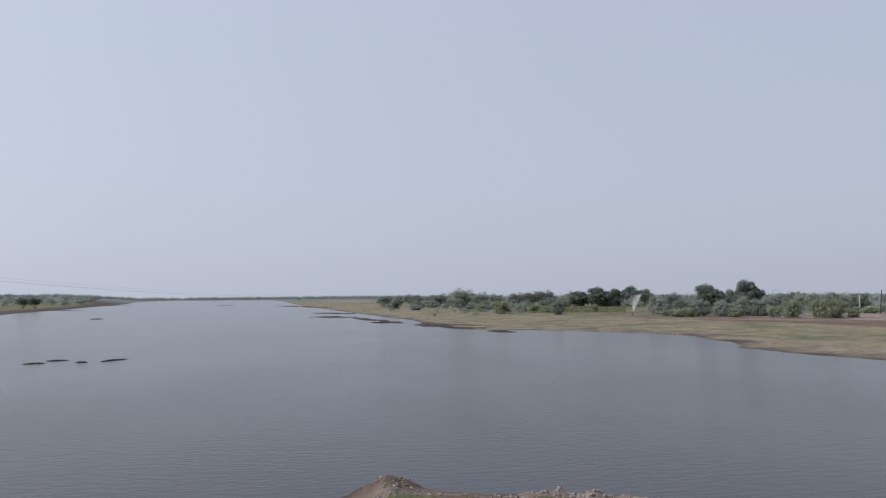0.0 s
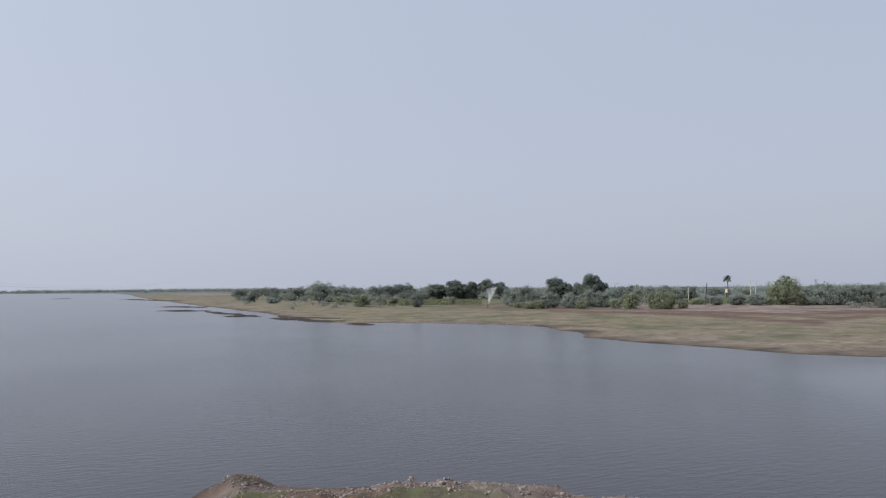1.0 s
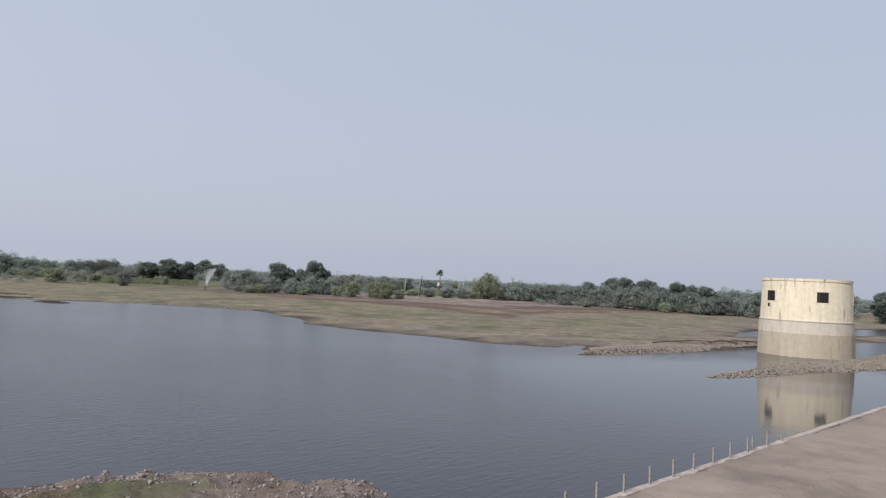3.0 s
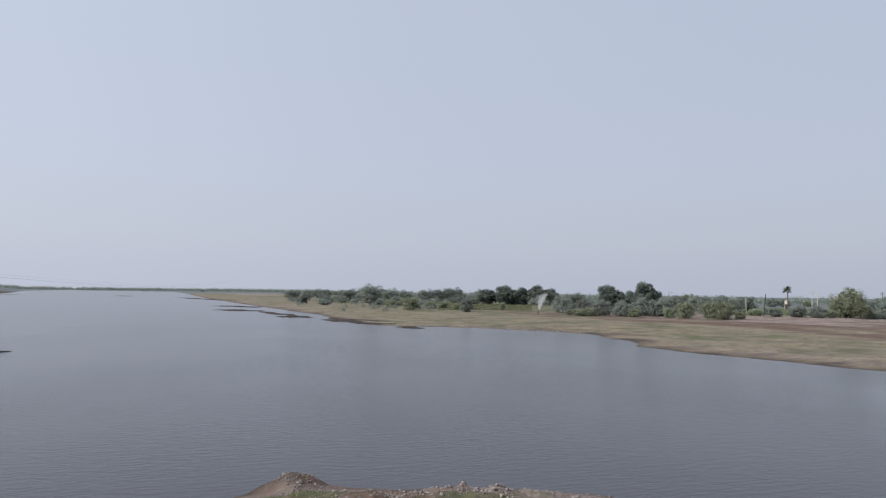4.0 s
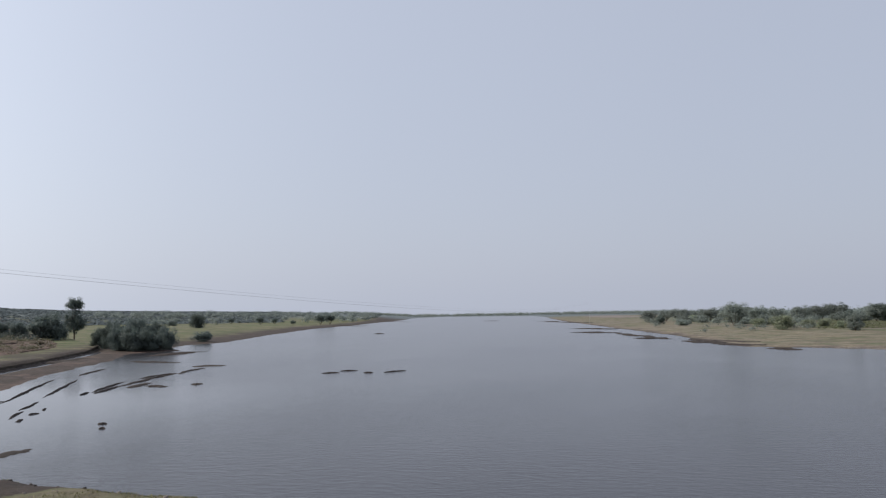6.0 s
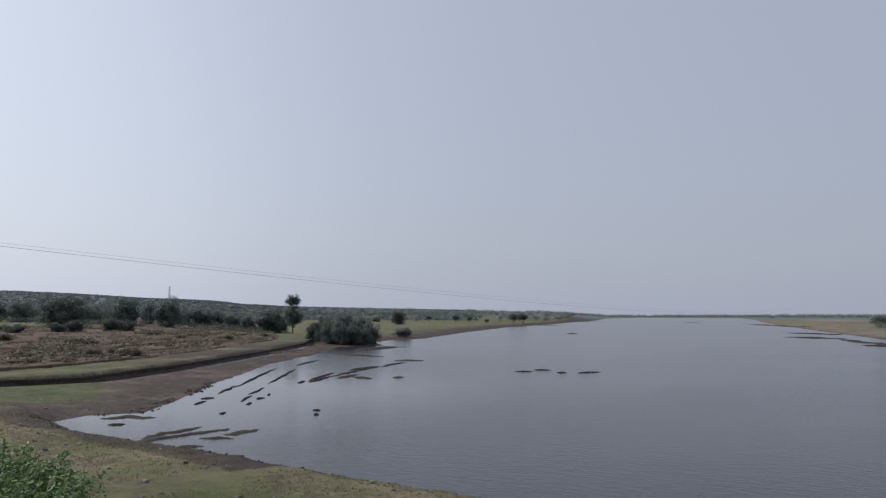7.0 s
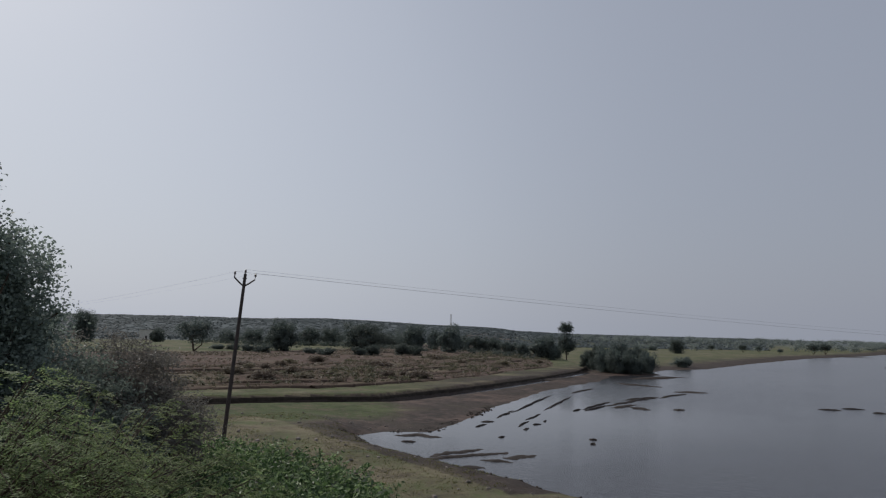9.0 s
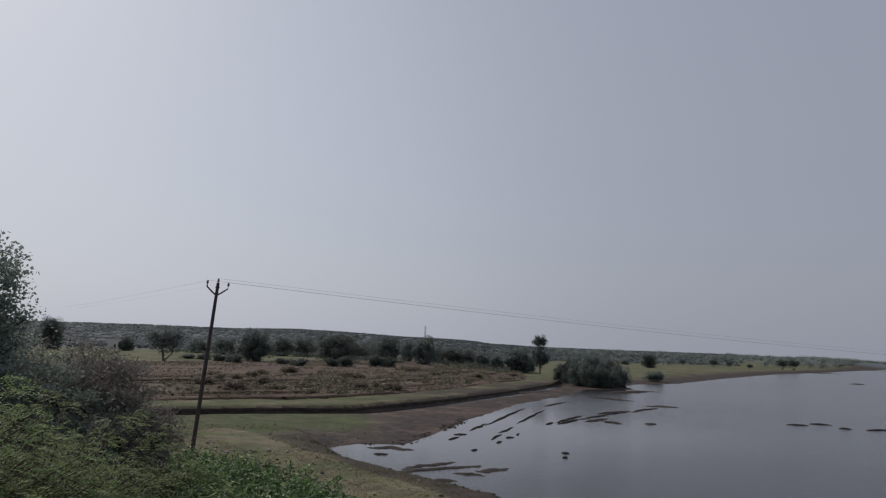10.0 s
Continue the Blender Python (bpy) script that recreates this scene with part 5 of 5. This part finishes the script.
# ---- intake tower ----
def tower():
    """A round masonry intake tower that stands in the water, its upper part narrower and plastered."""
    x, y = polar(60.74, 96.0)
    root = new("intake_tower")
    root.location = (x, y, 0)
    face = math.atan2(-y, -x)
    n = 96

    def shell(name, z0, r0, z1, r1, mat, label="", thick=0.45):
        bm = bmesh.new()
        rings = []
        for r, z in ((r0, z0), (r1, z1), (r1 - thick, z1), (r0 - thick, z0)):
            rings.append([bm.verts.new((r * math.cos(2 * math.pi * k / n), r * math.sin(2 * math.pi * k / n), z)) for k in range(n)])
        for i in range(4):
            p, q = rings[i], rings[(i + 1) % 4]
            for k in range(n):
                bm.faces.new((p[k], p[(k + 1) % n], q[(k + 1) % n], q[k]))
        bmesh.ops.recalc_face_normals(bm, faces=bm.faces)
        return part(name, bm, mat, root, label)

    shell("base", -1.0, 5.3, 2.7, 5.2, TOWER_BASE, "tan silt-stained masonry below the flood mark")
    shell("band", 2.7, 5.2, 4.15, 5.12, TOWER_BAND, "grey water-stained concrete band")
    upper = shell("upper_wall", 4.15, 5.05, 9.0, 4.85, TOWER_WALL, "cream plaster with dark rain stains")
    shell("ledge", 4.08, 5.17, 4.2, 5.17, TOWER_BAND, "", 0.4)
    shell("cornice", 8.75, 4.92, 9.05, 4.92, TOWER_WALL, "", 0.5)
    for z in (4.62, 5.02, 5.5):
        shell("course", z, 5.06 - 0.041 * (z - 4.15), z + 0.09, 5.055 - 0.041 * (z - 4.15), TOWER_WALL, "", 0.3)
    # small vent as a solid block in the hole-shade black
    bm = bmesh.new()
    box(bm, 4.98, 0, 5.85, 0.1, 0.28, 0.4)
    bm.transform(Matrix.Rotation(face - radians(52), 4, 'Z'))
    part("vent_hole", bm, DARK, root)
    bm = bmesh.new()
    bmesh.ops.create_circle(bm, cap_ends=True, segments=n, radius=4.5, matrix=Matrix.Translation((0, 0, 8.6)))
    part("roof_slab", bm, CONCRETE, root)
    for k, (off, z, w, h) in enumerate(((48, 6.95, 1.35, 1.3), (-20, 6.95, 1.35, 1.3), (-88, 6.95, 1.35, 1.3))):
        a = face + radians(-off)
        bm = bmesh.new()
        t = Matrix.Rotation(a, 4, 'Z')
        for dx, dz, sx, sz in ((-w / 2, 0, 0.12, h), (w / 2, 0, 0.12, h), (0, h / 2, w + 0.12, 0.12), (0, -h / 2, w + 0.24, 0.12)):
            box(bm, 4.86, dx, z + dz, 0.22, sx, sz)
        bm.transform(t)
        win = part("window", bm, TOWER_WALL, root)
        bm = bmesh.new()
        box(bm, 4.85, 0, z, 0.24, w - 0.1, h - 0.1)
        bm.transform(t)
        part("opening", bm, DARK, win, "near-black block painted as the shade of an unglazed opening")
        bm = bmesh.new()
        box(bm, 4.96, -w * 0.28, z, 0.05, 0.1, h - 0.1)
        bm.transform(t)
        part("jamb", bm, STEEL, win)
    return tagged(root, "round cream plastered intake tower standing in the lake", "tower")


def tower_material(name, low, high, streak):
    m, nt, b = material(name, 0.9, 0.25)
    v, s = place(nt), place(nt, (1.6, 1.6, 0.16))
    f = math_node(nt, 'ADD', math_node(nt, 'MULTIPLY', noise_node(nt, 2.2, 6, 0.7, v), 0.55), math_node(nt, 'MULTIPLY', noise_node(nt, 1.4, 4, 0.6, s), 0.45))
    c = ramp(nt, f, ((0.32, low), (0.62, high)))
    k = ramp(nt, noise_node(nt, 0.9, 5, 0.65, s), ((0.56, (0, 0, 0)), (0.66, (1, 1, 1))))
    bw = nt.nodes.new("ShaderNodeRGBToBW")
    nt.links.new(k, bw.inputs["Color"])
    nt.links.new(mix(nt, bw.outputs["Val"], c, streak), b.inputs["Base Color"])
    bump(nt, b, f, 0.5, 0.04)
    return m


TOWER_BASE = tower_material("silt_stained_masonry", (0.33, 0.28, 0.218), (0.42, 0.362, 0.288), (0.32, 0.265, 0.205))
TOWER_BAND = tower_material("grey_stained_band", (0.40, 0.355, 0.295), (0.52, 0.475, 0.405), (0.33, 0.29, 0.24))
TOWER_WALL = tower_material("cream_plaster", (0.53, 0.462, 0.352), (0.70, 0.625, 0.488), (0.26, 0.205, 0.145))
tower()


# ---- driftwood on the stone spit ----
def driftwood():
    rng = np.random.default_rng(95)
    paths = []
    for start, end, thick in ((66.0, 80.0, 0.08), (76.0, 87.0, 0.1), (71.0, 78.0, 0.05), (81.0, 88.5, 0.06)):
        run = []
        for x in np.linspace(start, end, 7):
            y = 55.2 + 0.03 * (x - 70) + rng.normal() * 0.25
            run.append((x, y, height(x, y) + 0.22 + 0.25 * math.sin((x - start) / (end - start) * 3.1) + rng.uniform(0, 0.16), thick * (1.1 - 0.6 * (x - start) / (end - start))))
        paths.append(run)
    for k in range(16):
        x = rng.uniform(70, 88)
        y = 55.2 + 0.03 * (x - 70) + rng.normal() * 0.3
        z = height(x, y) + 0.1
        a, up = rng.uniform(-1, 1) + (0 if rng.random() < 0.5 else 3.14), rng.uniform(0.1, 0.7)
        L = rng.uniform(0.5, 1.4)
        paths.append([(x, y, z - 0.1, 0.045), (x + 0.5 * L * math.cos(a), y, z + 0.6 * up, 0.035), (x + L * math.cos(a), y + 0.2, z + up * 0.8, 0.015)])
    v, f = tube_data(paths, 6)
    return tagged(mesh_object("driftwood", v, f, BARK), "tangle of grey dead branches lying on the stones", "driftwood")


driftwood()


# ---- kerb and guard posts of the ramp ----
KERB = mottled("worn_kerb", (0.22, 0.188, 0.170), (0.42, 0.368, 0.338), 3, relief=0.03)


def kerb():
    bm = bmesh.new()
    n = 40
    for k in range(n):
        x0, x1 = 11.9 + k * 1.5, 11.9 + (k + 1) * 1.5 - 0.02
        xm = (x0 + x1) / 2
        turn = Matrix.Rotation(math.atan(0.191), 4, 'Z')
        box(bm, xm, 13.77 + 0.191 * (xm - 12), 0.23, 1.52, 0.3 + 0.03 * math.sin(k * 4.1), 1.32 + 0.03 * math.sin(k * 2.3), turn)
    bmesh.ops.bevel(bm, geom=list(bm.edges), offset=0.03, segments=1, affect='EDGES')
    me = part("kerb", bm, KERB, None)
    return tagged(me, "worn pale concrete kerb along the dirt ramp", "kerb", kind="structure")


kerb()


def guard_post():
    """A short precast post with holes for rails that are gone."""
    root = new("guard_post")
    bm = bmesh.new()
    box(bm, 0, 0, 0.2, 0.062, 0.062, 0.76)
    bmesh.ops.bevel(bm, geom=list(bm.edges), offset=0.012, segments=1, affect='EDGES')
    part("shaft", bm, STAINED_POST, root)
    # black pegs show the rail holes' shade; the shaft is not pierced
    for z in (0.12, 0.3, 0.48):
        bm = bmesh.new()
        bmesh.ops.create_cone(bm, cap_ends=True, segments=8, radius1=0.022, radius2=0.022, depth=0.066, matrix=Matrix.Translation((0, 0, z)) @ Matrix.Rotation(radians(90), 4, 'X'))
        part("rail_hole", bm, DARK, root)
    return tagged(root, "short pale weathered guard post on the kerb", "post", "guard posts along the ramp")


post = guard_post()
POSTS = [11.7, 12.16, 13.65, 15.13, 16.56, 18.04, 19.53, 20.95, 22.42, 23.8, 25.34, 25.77, 27.22]
for k, x in enumerate(POSTS):
    m = Matrix.Translation((x, 13.8 + 0.191 * (x - 12), 0.86)) @ Matrix.Rotation(math.atan(0.191) + 0.1 * math.sin(k * 5), 4, 'Z') @ Matrix.Rotation(0.04 * math.sin(k * 3.1), 4, 'Y')
    if k:
        copy_thing(post, m)
    else:
        post.matrix_basis = m


stub = copy_thing(post, Matrix.Translation((28.75, 17.0, 0.88)) @ Matrix.Diagonal((1, 1, 0.35, 1)) @ post.matrix_basis.to_3x3().inverted().to_4x4())
stub["label"] = "broken stub of a guard post on the kerb"
for x, y, lean in ((10.75, 14.95, -0.16), (11.35, 15.0, -0.1)):
    copy_thing(post, Matrix.Translation((x, y, height(x, y) + 0.05)) @ Matrix.Rotation(lean, 4, 'Y') @ post.matrix_basis.to_3x3().inverted().to_4x4())["label"] = "leaning pale guard post on the shore"


# ---- poles and wires ----
def steel_pole():
    """A leaning steel pole with a V-shaped cross-arm and pin insulators."""
    x, y = polar(-75.3, 45.6)
    root = new("power_pole")
    root.matrix_basis = Matrix.Translation((x, y, height(x, y) + 0.28)) @ Matrix.Rotation(radians(75.3), 4, 'Z') @ Matrix.Rotation(radians(4.6), 4, 'Y')
    v, f = tube_data([[(0, 0, -0.6, 0.135), (0, 0, 5.0, 0.12), (0, 0, 9.9, 0.095)]], 10)
    mesh_object("shaft", v, f, STEEL, root, smooth=False)
    for s in (-1, 1):
        v, f = tube_data([[(0, 0, 9.1, 0.05), (s * 0.3, 0, 9.32, 0.05), (s * 0.62, 0, 9.6, 0.045), (s * 0.62, 0, 9.72, 0.04)]], 6)
        mesh_object("cross_arm", v, f, STEEL, root)
    v, f = tube_data([[(-0.14, 0, 9.6, 0.03), (0.14, 0, 9.6, 0.03)]], 6)
    mesh_object("top_bracket", v, f, STEEL, root)
    for px, pz in ((-0.62, 9.72), (0.62, 9.72), (0, 9.9)):
        prof = [(0.03, 0), (0.03, 0.06), (0.085, 0.07), (0.06, 0.12), (0.075, 0.13), (0.05, 0.2), (0.055, 0.24), (0.02, 0.27)]
        v, f = tube_data([[(px, 0, pz + h, r) for r, h in prof]], 10)
        mesh_object("insulator", v, f, PORCELAIN, root)
    return tagged(root, "leaning rusty steel power pole with a V cross-arm", "utility pole")


pole = steel_pole()


def wire(a, b, sag, thick=0.005):
    n = 60
    a, b = Vector(a), Vector(b)
    path = []
    for k in range(n + 1):
        t = k / n
        p = a.lerp(b, t)
        path.append((p.x, p.y, p.z - 4 * sag * t * (1 - t), thick))
    v, f = tube_data([path], 5)
    return tagged(mesh_object("power_line", v, f, WIRE), "thin slack power line crossing the lake", "wire", "power lines")


bpy.context.view_layer.update()
for off, z, ez, sag in ((-0.62, 9.98, 11.5, 3.8), (0.62, 9.98, 11.5, 3.8), (0.0, 10.16, 11.9, 3.6)):
    tip = pole.matrix_basis @ Vector((off, 0, z))
    wire(tip, (-58 + off, 352, ez), sag)
    wire(tip, (-190 + off, -6, 13.0), 1.2, 0.002)


def plain_pole(az, r, tall, mat, label, lean=0.0, arms=0, name="utility_pole", thick=0.14):
    root = new(name)
    v, f = tube_data([[(0, 0, -0.4, thick), (0, 0, tall, thick * 0.65)]], 8)
    mesh_object("shaft", v, f, mat, root)
    for k in range(arms):
        bm = bmesh.new()
        box(bm, 0, 0, tall - 0.3 - 0.7 * k, 1.6, 0.1, 0.1)
        part("cross_arm", bm, mat, root)
        for s in (-0.7, 0, 0.7):
            v, f = tube_data([[(s, 0, tall - 0.25 - 0.7 * k, 0.05), (s, 0, tall - 0.02 - 0.7 * k, 0.03)]], 6)
            mesh_object("insulator", v, f, PORCELAIN, root)
    x, y = polar(az, r)
    root.matrix_basis = Matrix.Translation((x, y, height(x, y))) @ Matrix.Rotation(radians(-az), 4, 'Z') @ Matrix.Rotation(radians(lean), 4, 'Y')
    return tagged(root, label, "utility pole")


plain_pole(31.6, 200, 5.8, STEEL, "dark leaning pole above the shore scrub", 5.0)
plain_pole(30.4, 230, 4.6, PALE_POST, "pale upright concrete pole in the scrub")
plain_pole(-9.4, 356.8, 9.6, PALE_POST, "far slim pale pole that carries the lake wires", thick=0.05)
for az in (34.75, 35.1):
    plain_pole(az, 250, 6.6, PALE_POST, "pale pole of a twin-pole line support", 2.0, 1)
plain_pole(39.1, 330, 7.2, STEEL, "far pole with two cross-arms", 0.0, 2)


def mast():
    """A slender lattice mast on the far side of the fields."""
    root = new("lattice_mast")
    tall, w = 27.0, 0.9
    paths = []
    for sx, sy in ((-1, -1), (1, -1), (1, 1), (-1, 1)):
        paths.append([(sx * w, sy * w, 0, 0.12), (sx * w * 0.5, sy * w * 0.5, tall, 0.09)])
    v, f = tube_data(paths, 5)
    mesh_object("legs", v, f, PALE_POST, root)
    rungs = []
    for k in range(14):
        z, k0, k1 = k * tall / 14, 1 - 0.5 * k / 14, 1 - 0.5 * (k + 1) / 14
        for (ax, ay), (bx, by) in (((-1, -1), (1, -1)), ((1, -1), (1, 1)), ((1, 1), (-1, 1)), ((-1, 1), (-1, -1))):
            rungs.append([(ax * w * k0, ay * w * k0, z, 0.06), (bx * w * k1, by * w * k1, z + tall / 14, 0.06)])
    v, f = tube_data(rungs, 4)
    mesh_object("bracing", v, f, PALE_POST, root)
    tagged(root, "slender pale lattice mast above the far trees", "mast")
    return stand(root, -57.85, 700, copy=False)


mast()


def palm():
    """A palm with a thin stem and a small round head of fronds."""
    root = new("palm_tree")
    rng = np.random.default_rng(97)
    v, f = tube_data([[(0, 0, -0.3, 0.22), (0.1, 0, 4, 0.17), (0, 0, 8.2, 0.14)]], 8)
    mesh_object("trunk", v, f, BARK, root)
    verts, faces = [], []
    for k in range(26):
        a, e = 2.4 * k, rng.uniform(-0.5, 1.2)
        d = np.array([math.cos(a) * math.cos(e), math.sin(a) * math.cos(e), math.sin(e)])
        s = np.array([-math.sin(a), math.cos(a), 0])
        for j in range(5):
            b = len(verts)
            for u, w in ((j / 5, 0.35), ((j + 1) / 5, 0.3)):
                p = np.array([0, 0, 8.2]) + d * 1.9 * u + np.array([0, 0, -0.9]) * u * u
                verts += [p + s * w, p - s * w - np.array([0, 0, 0.1])]
            faces.append((b, b + 1, b + 3, b + 2))
    mesh_object("fronds", verts, faces, DENSE, root)
    tagged(root, "slim palm rising above the eastern scrub", "palm")
    return stand(root, 33.2, 300, copy=False)


palm()


def hut(az, r, w, d, h):
    root = new("field_hut")
    bm = bmesh.new()
    box(bm, 0, 0, h / 2, w, d, h)
    part("wall", bm, LIME, root)
    bm = bmesh.new()
    box(bm, 0, 0, h + 0.08, w + 0.4, d + 0.4, 0.16)
    part("roof", bm, CONCRETE, root)
    bm = bmesh.new()
    box(bm, 0, -d / 2 - 0.01, 1.0, 0.9, 0.06, 2.0)
    part("door", bm, STEEL, root)
    tagged(root, "small limewashed field hut among trees", "hut")
    x, y = polar(az, r)
    root.matrix_basis = Matrix.Translation((x, y, height(x, y))) @ Matrix.Rotation(radians(-az), 4, 'Z')
    return root


hut(33.1, 315, 1.1, 2.0, 3.6)
hut(44.7, 340, 1.2, 2.4, 4.6)
hut(-81.2, 400, 7.0, 5.0, 5.0)


# ---- field sprinkler ----
def sprinkler():
    """A riser on three legs that throws a plume of spray."""
    root = new("field_sprinkler")
    legs = [[(0.5 * math.cos(a), 0.5 * math.sin(a), 0, 0.03), (0, 0, 0.9, 0.03)] for a in (0.3, 2.4, 4.5)]
    for p in legs:
        v, f = tube_data([p], 6)
        mesh_object("leg", v, f, STEEL, root)
    v, f = tube_data([[(0, 0, 0.0, 0.05), (0, 0, 1.2, 0.05), (0.25, 0, 1.5, 0.035)]], 8)
    mesh_object("riser", v, f, STEEL, root)
    rng = np.random.default_rng(99)
    n = 3400
    u = rng.uniform(0, 1, n) ** 0.75
    fan = -1.4 + 3.8 * rng.beta(2.4, 1.1, n)
    p = np.column_stack([0.25 + u * fan + rng.normal(size=n) * 0.1, rng.normal(size=n) * (0.1 + 0.6 * u), 1.5 + 4.4 * u * (0.9 + 0.04 * fan) + rng.normal(size=n) * 0.2])
    v, q = leaves(p, rng, 0.17, 0.5, 0.5)
    quads_object("spray", v, q, SPRAY, root)
    tagged(root, "field sprinkler throwing a white plume of spray", "sprinkler")
    x, y = polar(14.84, 196)
    root.matrix_basis = Matrix.Translation((x, y, height(x, y))) @ Matrix.Rotation(radians(-14.8), 4, 'Z')
    return root


SPRAY = bpy.data.materials.new("water_spray")
SPRAY.use_nodes = True
sb = SPRAY.node_tree.nodes["Principled BSDF"]
sb.inputs["Base Color"].default_value, sb.inputs["Roughness"].default_value, sb.inputs["Alpha"].default_value = (0.85, 0.87, 0.9, 1), 0.4, 0.3
sprinkler()
